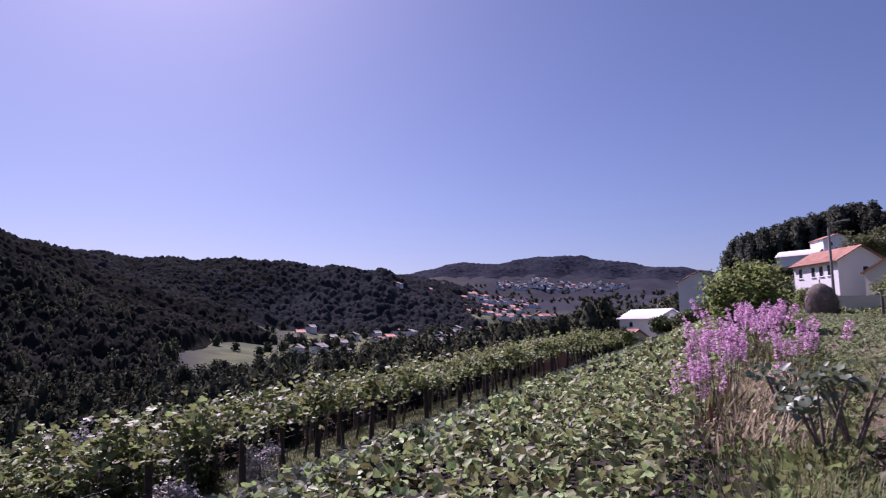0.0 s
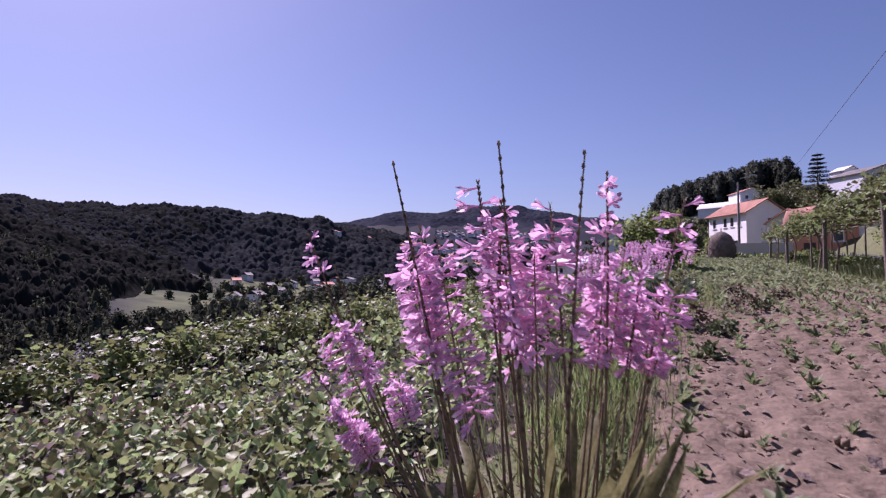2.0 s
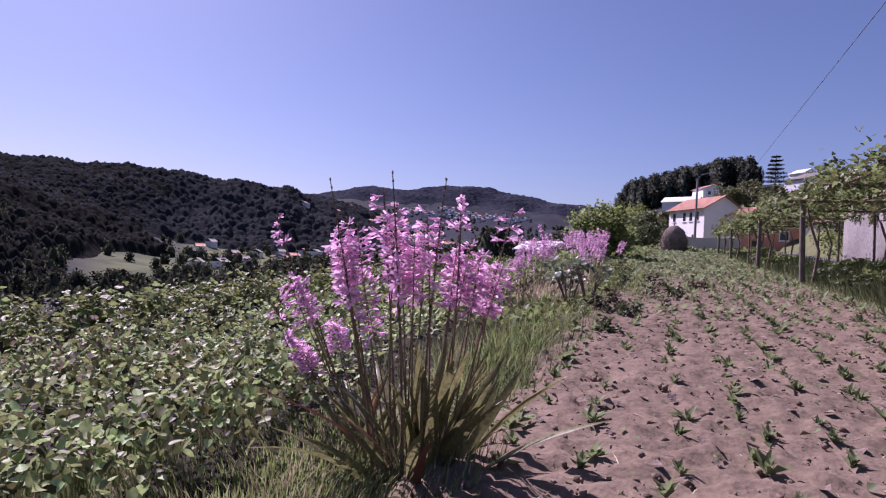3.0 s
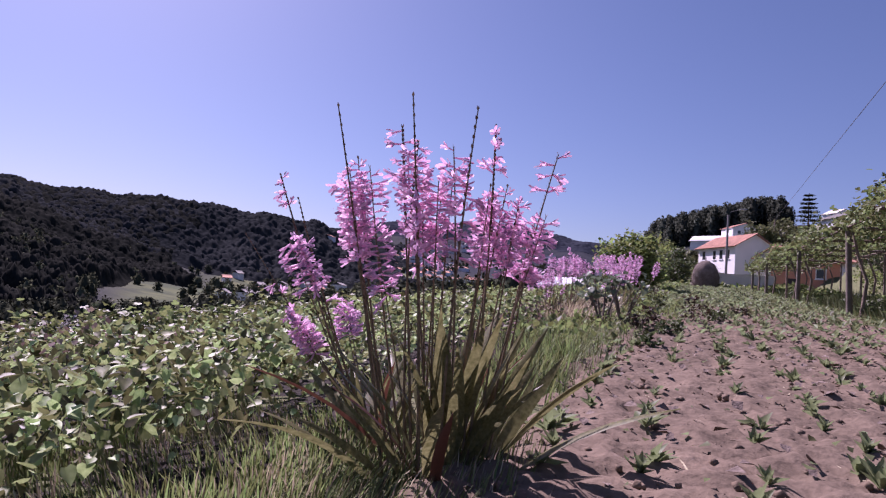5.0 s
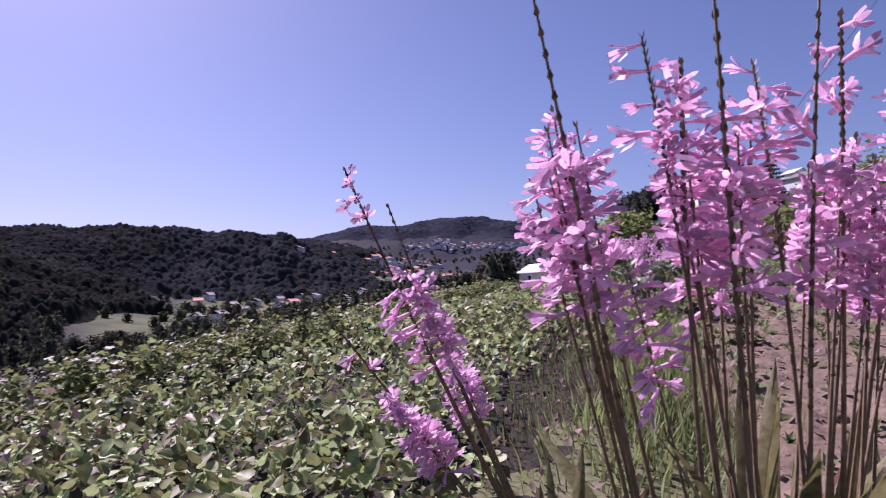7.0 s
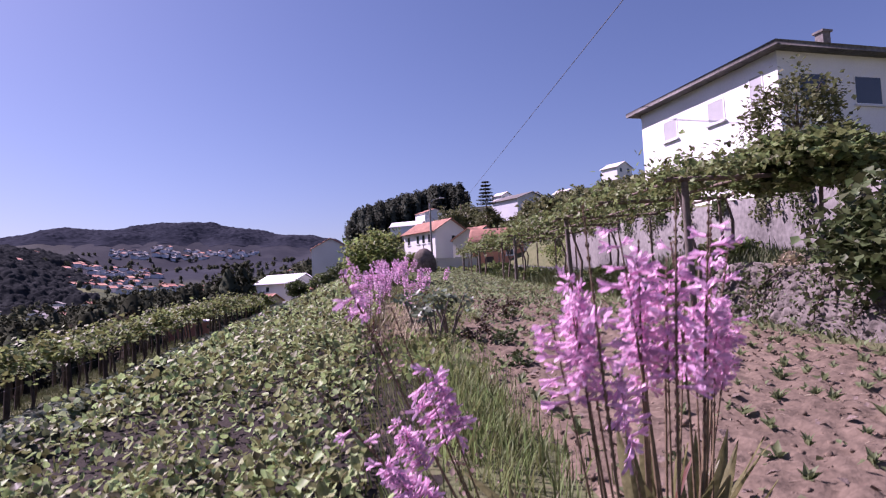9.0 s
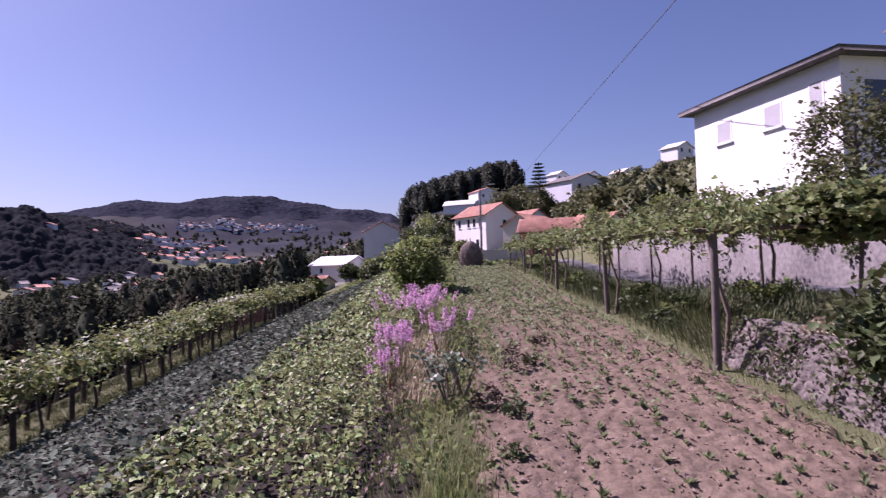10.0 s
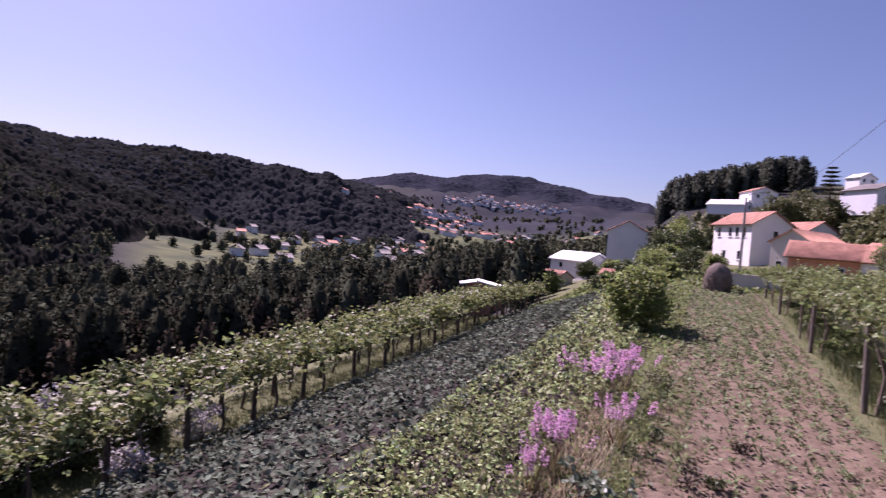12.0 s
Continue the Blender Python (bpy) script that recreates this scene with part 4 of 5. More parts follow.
def pergola():
    px = [5.0, 7.9]
    p = thing("vine_pergola", on(5.0, 8.6), "long vine covered pergola on wooden posts", "pergola")
    base = Vector(p.matrix_basis.translation)
    r = np.random.default_rng(95)
    ys = [8.6, 12.4, 16.7, 20.6, 25.0, 28.4, 32.4, 36.5, 40.5, 45.0]
    tops = {}
    for x in px:
        for i, y in enumerate(ys):
            g = ground_at(x, y)
            main = x == 5.0 and i in (0, 2, 4, 7, 9)
            if x == 5.0 and i in (1, 3, 6):
                tops[(x, i)] = Vector((x, y, ground_at(5.0, y) + roof_of(y)))
                continue
            rad = 0.085 if main else 0.045
            top = ground_at(5.0, y) + roof_of(y)
            tops[(x, i)] = Vector((x, y, top))
            lean = r.normal(0, 0.04)
            part("post", mesh_of("post", *tube([Vector((x + lean, y, g - 0.1)) - base, Vector((x, y, top)) - base], [rad, rad * 0.85], 8), M_POST if main else M_BARK), None, p, "pale granite post" if main else "")
            if x == 5.0 or i % 2:
                tx, ty = x + 0.35, y + r.uniform(-0.3, 0.5)
                gt = ground_at(tx, ty)
                part("vine_trunk", mesh_of("vine_trunk", *tube([Vector((tx, ty, gt - 0.05)) - base, Vector((tx + 0.15, ty + 0.12, gt + 1.0)) - base, Vector((tx - 0.1, ty, gt + 1.7)) - base, Vector((tx - 0.2, ty + 0.2, top)) - base], [0.055, 0.045, 0.04, 0.03], 7), M_BARK, True), None, p, "dark twisted vine trunk")
    for i in range(len(ys)):
        a, b = tops[(5.0, i)], tops[(7.9, i)]
        part("cross_beam", mesh_of("cross_beam", *tube([a - base + Vector((-0.4, 0, 0.05)), b - base + Vector((0.3, 0, 0.1))], [0.05, 0.045], 6), M_BARK), None, p)
    for x in px + [6.45]:
        line = [Vector((x, y, ground_at(5.0, y) + roof_of(y) + 0.1)) - base for y in ys]
        part("beam", mesh_of("beam", *tube(line, [0.035] * len(line), 6), M_BARK), None, p)
    n = 34000
    yy = r.uniform(7.4, 46.5, n)
    xx = r.uniform(4.5, 8.6, n)
    bunch = 0.5 + 0.5 * np.sin(yy * 1.3 + np.sin(xx * 1.9) * 2) * np.sin(xx * 2.1 + yy * 0.6)
    keep = r.uniform(0, 1, n) < 0.12 + 0.95 * bunch
    xx, yy, bunch = xx[keep], yy[keep], bunch[keep]
    m = len(xx)
    zz = 0.047 * yy + roof_of(yy) + 0.1 + 0.62 * bunch ** 2 * r.uniform(0, 1, m) + 0.11 * (xx - 5.0) + r.normal(0, 0.1, m) - 0.5 * (r.uniform(0, 1, m) < 0.12) * r.uniform(0, 1, m) + 0.6 * (r.uniform(0, 1, m) < 0.06) * r.uniform(0, 1, m)
    part("foliage", mesh_of("foliage", *scatter(np.stack([xx, yy, zz], -1) - np.array(base), r.uniform(0.065, 0.14, m), LEAF_LOBED, LEAF_LOBED_F, (0.05, 1.3), 96), M_PERGOLA), None, p)
    # heavier growth at the near end
    q = crown_points(r, 5200, 1.6, 1.5, 0.5, 0.0, 34) + (7.8, 8.6, 0.4 + 3.0)
    part("foliage", mesh_of("foliage", *scatter(q - np.array(base), r.uniform(0.09, 0.18, len(q)), LEAF_LOBED, LEAF_LOBED_F, (0.05, 1.0), 97), M_PERGOLA), None, p, "heavy tuft of vine leaves")


pergola()


# ---- walls on the uphill side ----
def wall_top(y):
    return 3.45 + 0.05 * (y - 14.4)


def long_wall():
    x0, x1 = 10.45, 10.75
    ys = np.arange(4.0, 35.5, 1.0)
    v, f = [], []
    for y in ys:
        g, t = ground_at(10.4, y) - 0.3, wall_top(y) + 0.05 * math.sin(y * 1.7)
        v += [(x0, y, g), (x0, y, t), (x1, y, t), (x1, y, g)]
    for i in range(len(ys) - 1):
        a, b = i * 4, i * 4 + 4
        f += [(a, b, b + 1, a + 1), (a + 1, b + 1, b + 2, a + 2), (a + 2, b + 2, b + 3, a + 3)]
    n = len(v) - 4
    f += [(0, 1, 2, 3), (n + 3, n + 2, n + 1, n)]
    tagged(part("retaining_wall", mesh_of("retaining_wall", v, f, M_WALL), None), "long stained grey concrete retaining wall", "wall", kind="structure")


long_wall()


def wall_creeper(y, long, seed):
    """A climber that hangs over the top of the long wall."""
    top = wall_top(y)
    c = thing("wall_creeper", (10.42, y, top), "green creeper hanging over the grey wall", "climbing plant", "wall creepers")
    r = np.random.default_rng(seed)
    leaves = []
    for _ in range(5):
        a = r.normal(0, 0.35)
        p = [Vector((0.2, a, 0.05)), Vector((0.02, a, 0.1)), Vector((-0.05, a + r.normal(0, 0.1), -0.3 * long)), Vector((-0.05, a + r.normal(0, 0.2), -long * r.uniform(0.6, 1.0)))]
        part("stem", mesh_of("stem", *tube(p, [0.014, 0.013, 0.010, 0.005], 5), M_BARK, True), None, c)
        for q0, q1 in zip(p[:-1], p[1:]):
            leaves += [tuple(q0.lerp(q1, r.uniform()) + Vector((-0.04, 0, 0)) + Vector(r.normal(0, 0.09, 3) * (0.4, 1, 1))) for _ in range(22)]
    part("foliage", mesh_of("foliage", *scatter(leaves, r.uniform(0.06, 0.13, len(leaves)), LEAF_HEART, LEAF_HEART_F, (0.2, 1.4), seed), M_SHRUB if seed % 2 else M_OLIVE), None, c)


r = np.random.default_rng(97)
for k in range(12):
    wall_creeper(11.0 + k * 1.9 + r.normal(0, 0.5), r.uniform(0.35, 1.1), 500 + k)


def lane():
    ys = np.arange(3.0, 50.0, 1.0)
    v, f = [], []
    for y in ys:
        v += [(8.8, y, ground_at(8.8, y) + 0.03), (10.44, y, ground_at(10.4, y) + 0.03)]
    f = [(i * 2, i * 2 + 1, i * 2 + 3, i * 2 + 2) for i in range(len(ys) - 1)]
    tagged(part("road", mesh_of("road", v, f, M_ROAD), None), "narrow worn grey lane below the wall", "road", kind="structure")


lane()
r = np.random.default_rng(99)
for k in range(13):
    tree("hedge_shrub", 12.0 + r.normal(0, 0.3), 16.5 + k * 2.5 + r.normal(0, 0.4), r.uniform(1.3, 2.2), r.uniform(1.0, 1.5), (M_BUSH, M_SHRUB, M_OLIVE)[k % 3], "unkempt brownish green hedge shrub above the wall", "shrub", 260 + k, 1200, 0.17, 0.04, 0.0, 26, "hedge above the wall")


# ---- houses ----
def gable_roof(w, d, rise, over, thick, along_y=True):
    """Two tiled slopes with rows of tiles, ridge along the depth."""
    vs, fs = [], []
    half = w / 2 + over
    drop = rise * half / (w / 2)
    n = max(6, int((d + 2 * over) / 0.3))
    for s in (-1, 1):
        b0 = len(vs)
        for i in range(n + 1):
            y = -d / 2 - over + (d + 2 * over) * i / n
            up = 0.05 if i % 2 else 0.0
            vs += [(s * half, y, rise - drop + up), (0, y, rise + up), (s * half, y, rise - drop - thick), (0, y, rise - thick)]
        for i in range(n):
            a, b = b0 + i * 4, b0 + i * 4 + 4
            fs += [(a, a + 1, b + 1, b) if s < 0 else (a, b, b + 1, a + 1), (a, b, b + 2, a + 2), (a + 2, b + 2, b + 3, a + 3)]
        fs += [(b0, b0 + 1, b0 + 3, b0 + 2), (b0 + n * 4, b0 + n * 4 + 1, b0 + n * 4 + 3, b0 + n * 4 + 2)]
    return np.array(vs), np.array(fs)


def hip_roof(w, d, rise, over, thick):
    hw, hd = w / 2 + over, d / 2 + over
    ridge = max(hd - hw, 0.2)
    v = [(-hw, -hd, 0), (hw, -hd, 0), (hw, hd, 0), (-hw, hd, 0), (0, -ridge, rise), (0, ridge, rise)]
    v += [(x, y, -thick) for x, y, _ in v[:4]]
    q = [(1, 2, 5, 4), (3, 0, 4, 5), (0, 1, 7, 6), (1, 2, 8, 7), (2, 3, 9, 8), (3, 0, 6, 9), (9, 8, 7, 6), (0, 1, 4, 4), (2, 3, 5, 5)]
    return v, q[:7], [(0, 1, 4), (2, 3, 5)]


def window(parent, at, w, h, normal, mat=None, label=""):
    """A window standing on a wall face: frame, pane and sill. normal: the wall's outward axis in the house."""
    n = Vector(normal)
    side = Vector((-n.y, n.x, 0))
    m = Matrix((( side.x, n.x, 0, at[0]), (side.y, n.y, 0, at[1]), (0, 0, 1, at[2]), (0, 0, 0, 1)))
    bm = bmesh.new()
    t = 0.07
    box(bm, (-w / 2, -0.025, -h / 2), (-w / 2 + t, 0.025, h / 2)), box(bm, (w / 2 - t, -0.025, -h / 2), (w / 2, 0.025, h / 2))
    box(bm, (-w / 2 + t, -0.025, h / 2 - t), (w / 2 - t, 0.025, h / 2)), box(bm, (-w / 2 + t, -0.025, -h / 2), (w / 2 - t, 0.025, -h / 2 + t))
    win = part("window", bm, M_WHITE, parent, label)
    win.matrix_basis = m
    part("pane", boxed((-w / 2 + t, -0.02, -h / 2 + t), (w / 2 - t, 0.015, h / 2 - t)), mat or M_GLASS, win)
    part("sill", boxed((-w / 2 - 0.08, -0.02, -h / 2 - 0.07), (w / 2 + 0.08, 0.12, -h / 2)), M_GREY, win)


def house(name, at, turn, w, d, h, rise, mat, label, roof="gable", over=0.45, openings=(), tile=None, chimney=None, door=None, group="houses"):
    """A house of width w (x) and depth d (y), eaves at h, turned about its foot; openings: (face, along, up, w, h)."""
    o = thing(name, at, label, "house", group, turn=turn)
    bm = boxed((-w / 2, -d / 2, -1.5), (w / 2, d / 2, h))
    if roof == "gable":
        top = [bm.verts.new((0, -d / 2, h + rise)), bm.verts.new((0, d / 2, h + rise))]
        c = [bm.verts.new((s * w / 2, e * d / 2, h)) for e in (-1, 1) for s in (-1, 1)]
        bm.faces.new((c[0], c[1], top[0])), bm.faces.new((c[3], c[2], top[1]))
    part("wall", bm, mat, o)
    if roof == "gable":
        v, f = gable_roof(w, d, rise, over, 0.14)
        ro = part("roof", mesh_of("roof", v, f, tile or M_TILE), None, o, "terracotta tiled roof" if tile is None else "")
        ro.location.z = h + 0.06
    else:
        v, q, t = hip_roof(w, d, rise, over, 0.22)
        ro = part("roof", mesh_of("roof", v, [np.array(q), np.array(t)], tile or M_TILE), None, o)
        ro.location.z = h + 0.22
    if chimney:
        cx, cy, cw, ch = chimney
        bm = boxed((cx - cw / 2, cy - cw / 2, h - 0.2), (cx + cw / 2, cy + cw / 2, h + ch))
        box(bm, (cx - cw / 2 - 0.08, cy - cw / 2 - 0.08, h + ch), (cx + cw / 2 + 0.08, cy + cw / 2 + 0.08, h + ch + 0.1))
        part("chimney", bm, M_WALL, o)
    faces = {"-y": ((0, -1, 0), lambda a: (a, -d / 2)), "+y": ((0, 1, 0), lambda a: (a, d / 2)), "-x": ((-1, 0, 0), lambda a: (-w / 2, a)), "+x": ((1, 0, 0), lambda a: (w / 2, a))}
    for face, along, up, ww, hh, *rest in openings:
        nrm, place = faces[face]
        x, y = place(along)
        window(o, (x, y, up), ww, hh, nrm, rest[0] if rest else None)
    if door:
        face, along, ww, hh = door
        nrm, place = faces[face]
        x, y = place(along)
        n = Vector(nrm)
        lo = (-ww / 2, -0.05, 0.0) if n.y else (-0.05, -ww / 2, 0.0)
        hi = (ww / 2, 0.05, hh) if n.y else (0.05, ww / 2, hh)
        dr = part("door", boxed(lo, hi), M_WOOD, o)
        dr.location = (x, y, 0)
    return o


# white house above the wall
house("white_house", (17.9, 25.6, 3.6), 10.5, 6.8, 9.6, 6.7, 1.5, M_WHITE, "white rendered two storey house with hipped roof", "hip", 0.6,
      [("-x", 2.3, 5.2, 1.15, 1.1, M_SHUT), ("-x", -1.1, 5.2, 1.15, 1.1, M_SHUT), ("-x", -3.6, 5.3, 0.8, 1.5, M_SHUT), ("-x", 2.3, 1.9, 1.2, 0.35), ("-x", -1.1, 1.9, 1.2, 0.35), ("-y", -1.6, 5.2, 1.6, 1.3), ("-y", 1.4, 5.2, 1.6, 1.3)],
      tile=M_WALL, chimney=(1.9, -2.4, 0.45, 2.1))
# two storey house at the head of the garden
house("farmhouse", (7.1, 102.5, 3.9), 32, 6.6, 9.4, 6.6, 1.9, M_WHITE, "white two storey farmhouse with red tiled roof", "gable", 0.5,
      [("-x", 3.2, 5.2, 0.9, 1.5), ("-x", 0.4, 5.2, 0.9, 1.5), ("-x", -1.3, 5.2, 0.9, 1.5), ("-x", -3.0, 5.2, 0.9, 1.5), ("-x", 1.6, 1.7, 1.0, 1.4), ("-x", -2.2, 1.7, 1.0, 1.4), ("-y", 0.6, 5.0, 0.9, 1.3)])
house("rear_house", (15.6, 115.5, 4.2), 30, 6.5, 9.0, 6.0, 2.0, M_GREY, "house with red tiled roof behind the farmhouse", "gable", 0.4, [("-x", 1.0, 4.6, 0.9, 1.3)])
house("small_house", (12.7, 84.0, 3.5), -35, 5.2, 8.5, 4.0, 1.5, M_CREAM, "small cream gabled house with red tiled roof", "gable", 0.3, [("-y", 0.4, 2.6, 0.8, 1.1), ("-y", -1.4, 0.9, 0.8, 1.4)])
house("orange_shed", (10.6, 59.4, 1.9), 76, 5.0, 5.2, 3.6, 1.3, M_ORANGE, "orange rendered outbuilding with red tiled roof", "gable", 0.35, [("-x", -1.2, 2.4, 0.8, 0.9)], door=("-x", 0.9, 0.9, 1.9))
house("white_shed", (15.2, 57.0, 1.9), 34, 5.0, 4.4, 3.6, 1.5, M_WHITE, "white rendered shed with red tiled roof", "gable", 0.35, [("-x", 1.0, 1.7, 0.7, 0.9)], door=("-x", -1.2, 0.9, 2.0))
house("grey_house", (-10.6, 98.0, 1.0), 5, 6.0, 9.0, 6.8, 1.6, M_GREY, "grey gabled house in shade with brown roof edge", "gable", 0.25)
house("low_white_house", (-17.8, 97.0, 0.4), 50, 5.4, 8.6, 2.3, 1.3, M_WHITE, "low white house with pale roof", "gable", 0.4, [("-x", 1.5, 1.3, 0.9, 0.9)], tile=M_GREY)
house("field_shed", (-30.3, 84.0, -5.0), 20, 8.0, 5.0, 2.6, 0.8, M_ORANGE, "low shed with pale sheet roof among trees", "gable", 0.5, tile=M_WHITE)
house("red_shed", (-19.6, 88.0, -2.1), 60, 3.4, 3.8, 2.2, 0.9, M_CREAM, "small red roofed shed among trees", "gable", 0.3)
house("low_shed", (-7.5, 70.0, -0.3), 80, 3.6, 4.6, 1.8, 0.9, M_CREAM, "low shed with faded red tiled roof", "gable", 0.3)


def polar(az, el, d, eye=(0.2, -2.9, 3.3)):
    a, e = radians(az), radians(el)
    return (eye[0] - d * math.sin(a), eye[1] + d * math.cos(a), eye[2] + d * math.tan(e))


def hill_house(az, el, d, w, dep, h, turn, mat, label, roof="gable", tile=None):
    x, y, z = polar(az, el, d)
    house("hill_house", (x, y, z), turn, w, dep, h, 1.7, mat, label, roof, 0.4, [("-y", -w / 4, h * 0.6, 1.2, 1.3), ("-y", w / 4, h * 0.6, 1.2, 1.3)], tile, group="hill houses")


hill_house(-3.8, 5.3, 240, 9.5, 8, 4.2, 25, M_WHITE, "white house with red roof below the wood")
hill_house(-1.6, 4.7, 232, 5, 13, 2.0, 62, M_WHITE, "long low white building on the hill", tile=M_WHITE)
hill_house(-12.2, 5.4, 150, 10, 9, 3.6, 32, M_GREY, "grey gabled house on the hillside", tile=M_WALL)
hill_house(-10.8, 7.0, 260, 7, 6, 2.8, 35, M_WHITE, "pale house on the hill top", tile=M_CREAM)
hill_house(-13.6, 6.8, 250, 8, 6, 2.6, 35, M_WHITE, "white house on the hill top", tile=M_WALL)
hill_house(-16.6, 6.8, 240, 7, 6, 2.6, 35, M_WHITE, "pale house on the hill top", tile=M_CREAM)
hill_house(-21.4, 8.5, 190, 7, 6, 2.4, 30, M_WHITE, "white house on the hill behind", tile=M_CREAM)

# town on the far slope and farms on the valley floor, one small house each
r = np.random.default_rng(111)
for k in range(210):
    big = 1.0
    if k < 75:
        az, d = 23.8 + r.normal(0, 2.6), r.uniform(640, 1080)
        big = 1.25
    elif k < 150:
        az, d = 12 + 12 * r.uniform() ** 0.8, r.uniform(1228, 1288)
        big = 1.25
    elif k < 190:
        az, d = r.uniform(25, 43), r.uniform(250, 520)
    else:
        az, d = r.uniform(9, 20), r.uniform(420, 800)
    x, y = -d * math.sin(radians(az)), d * math.cos(radians(az))
    z = ground_at(x, y)
    w, dep, h = r.uniform(5, 11) * big, r.uniform(5, 8) * big, r.uniform(2.2, 4.4) * big
    o = thing("town_house", (x, y, z), "small pale house with tiled roof in the valley", "house", "valley houses", turn=r.uniform(-40, 40))
    part("wall", boxed((-w / 2, -dep / 2, -2), (w / 2, dep / 2, h)), M_WHITE if r.uniform() < 0.25 else M_GREY, o)
    v, f = gable_roof(w, dep, 1.8 * big, 0.4, 0.2)
    ro = part("roof", mesh_of("roof", v, f, M_TILE if r.uniform() < (0.75 if k < 75 else 0.35) else M_WALL), None, o)
    ro.location.z = h


# ---- woods ----
def round_off(t):
    """Width of a crown from its foot to its rounded top."""
    return np.sqrt(np.clip(1 - ((t - 0.42) / 0.6) ** 2, 0.012, 1))


def wood(name, spots, heights, mat, label, seed, quads, leaf, slim=0.26):
    """Many trees as one mass: each a tapered, uneven crown with leaf clumps standing out of it."""
    r = np.random.default_rng(seed)
    ps, ss, ns, cv, cn, cf = [], [], [], [], [], []
    sides, rings = 9, np.array([0.04, 0.25, 0.5, 0.72, 0.9, 1.0])
    for (x, y), h in zip(spots, heights):
        z = ground_at(x, y)
        t = r.uniform(0.06, 1.0, quads)
        rad = h * slim * round_off(t) * r.uniform(0.75, 1.3, quads)
        w = r.uniform(0, 2 * math.pi, quads)
        ps.append(np.stack([x + rad * np.cos(w), y + rad * np.sin(w), z + t * h], -1))
        ss.append(leaf * r.uniform(0.5, 1.3, quads))
        out = np.stack([np.cos(w), np.sin(w), 0.25 + 0.9 * t], -1) + r.normal(0, 0.4, (quads, 3))
        ns.append(out / np.linalg.norm(out, axis=1)[:, None])
        q, k = np.meshgrid(rings, np.arange(sides), indexing="ij")
        ang = k * 2 * math.pi / sides + r.uniform(0, 6)
        cr = h * slim * 0.8 * round_off(q) * r.uniform(0.72, 1.12, q.shape)
        base = len(cv) * sides * len(rings)
        cv.append(np.stack([x + cr * np.cos(ang), y + cr * np.sin(ang), z + q * h * 0.97], -1).reshape(-1, 3))
        up = np.stack([np.cos(ang), np.sin(ang), 0.25 + 0.9 * q], -1).reshape(-1, 3) + r.normal(0, 0.15, (q.size, 3))
        cn.append(up / np.linalg.norm(up, axis=1)[:, None])
        i, j = np.meshgrid(np.arange(len(rings) - 1), np.arange(sides), indexing="ij")
        j2 = (j + 1) % sides
        quad = np.stack([i * sides + j, i * sides + j2, (i + 1) * sides + j2, (i + 1) * sides + j], -1).reshape(-1, 4)
        cf.append(base + np.concatenate([quad[:, [0, 1, 2]], quad[:, [0, 2, 3]]]))
    v, f = scatter(np.concatenate(ps), np.concatenate(ss), LEAF_RHOMB, LEAF_RHOMB_F, (0.2, 1.3), seed)
    core, faces = np.concatenate(cv), np.concatenate(cf)
    if f.shape[1] == 4:
        f = np.concatenate([f[:, [0, 1, 2]], f[:, [0, 2, 3]]])
    me = mesh_of(name, np.concatenate([v, core]), np.concatenate([f, faces + len(v)]), mat, True)
    normals = np.concatenate([np.repeat(np.concatenate(ns), len(LEAF_RHOMB), 0), np.concatenate(cn)])
    me.normals_split_custom_set_from_vertices(normals.tolist())
    return tagged(part(name, me, None), label, "trees", kind="stuff")


def spots_polar(n, az0, az1, d0, d1, seed):
    r = np.random.default_rng(seed)
    az, d = np.radians(r.uniform(az0, az1, n)), np.sqrt(r.uniform(d0 * d0, d1 * d1, n))
    return np.stack([-d * np.sin(az), d * np.cos(az)], -1)


r = np.random.default_rng(120)


def tops(spots, seed, low=-3.5, high=0.6):
    """Tree heights that bring the tops of the strip of forest to an even, falling line."""
    az = np.degrees(np.arctan2(-spots[:, 0], spots[:, 1]))
    line = np.interp(az, (13, 18, 25, 32, 42, 50, 65, 80), (5.6, 3.2, 1.6, -1.6, -3.4, -5.6, -6.6, -7.0))
    return np.clip(line + np.random.default_rng(seed).uniform(low, high, len(spots)) - land(spots[:, 0], spots[:, 1]), 3, 20)



def clear_of(spots, *views):
    """Leave the ground open before the houses: (from azimuth, to azimuth, distance)."""
    az, d = np.degrees(np.arctan2(-spots[:, 0], spots[:, 1])), np.hypot(spots[:, 0], spots[:, 1])
    ok = np.ones(len(spots), bool)
    for a0, a1, far in views:
        ok &= ~((az > a0) & (az < a1) & (d < far))
    return spots[ok]


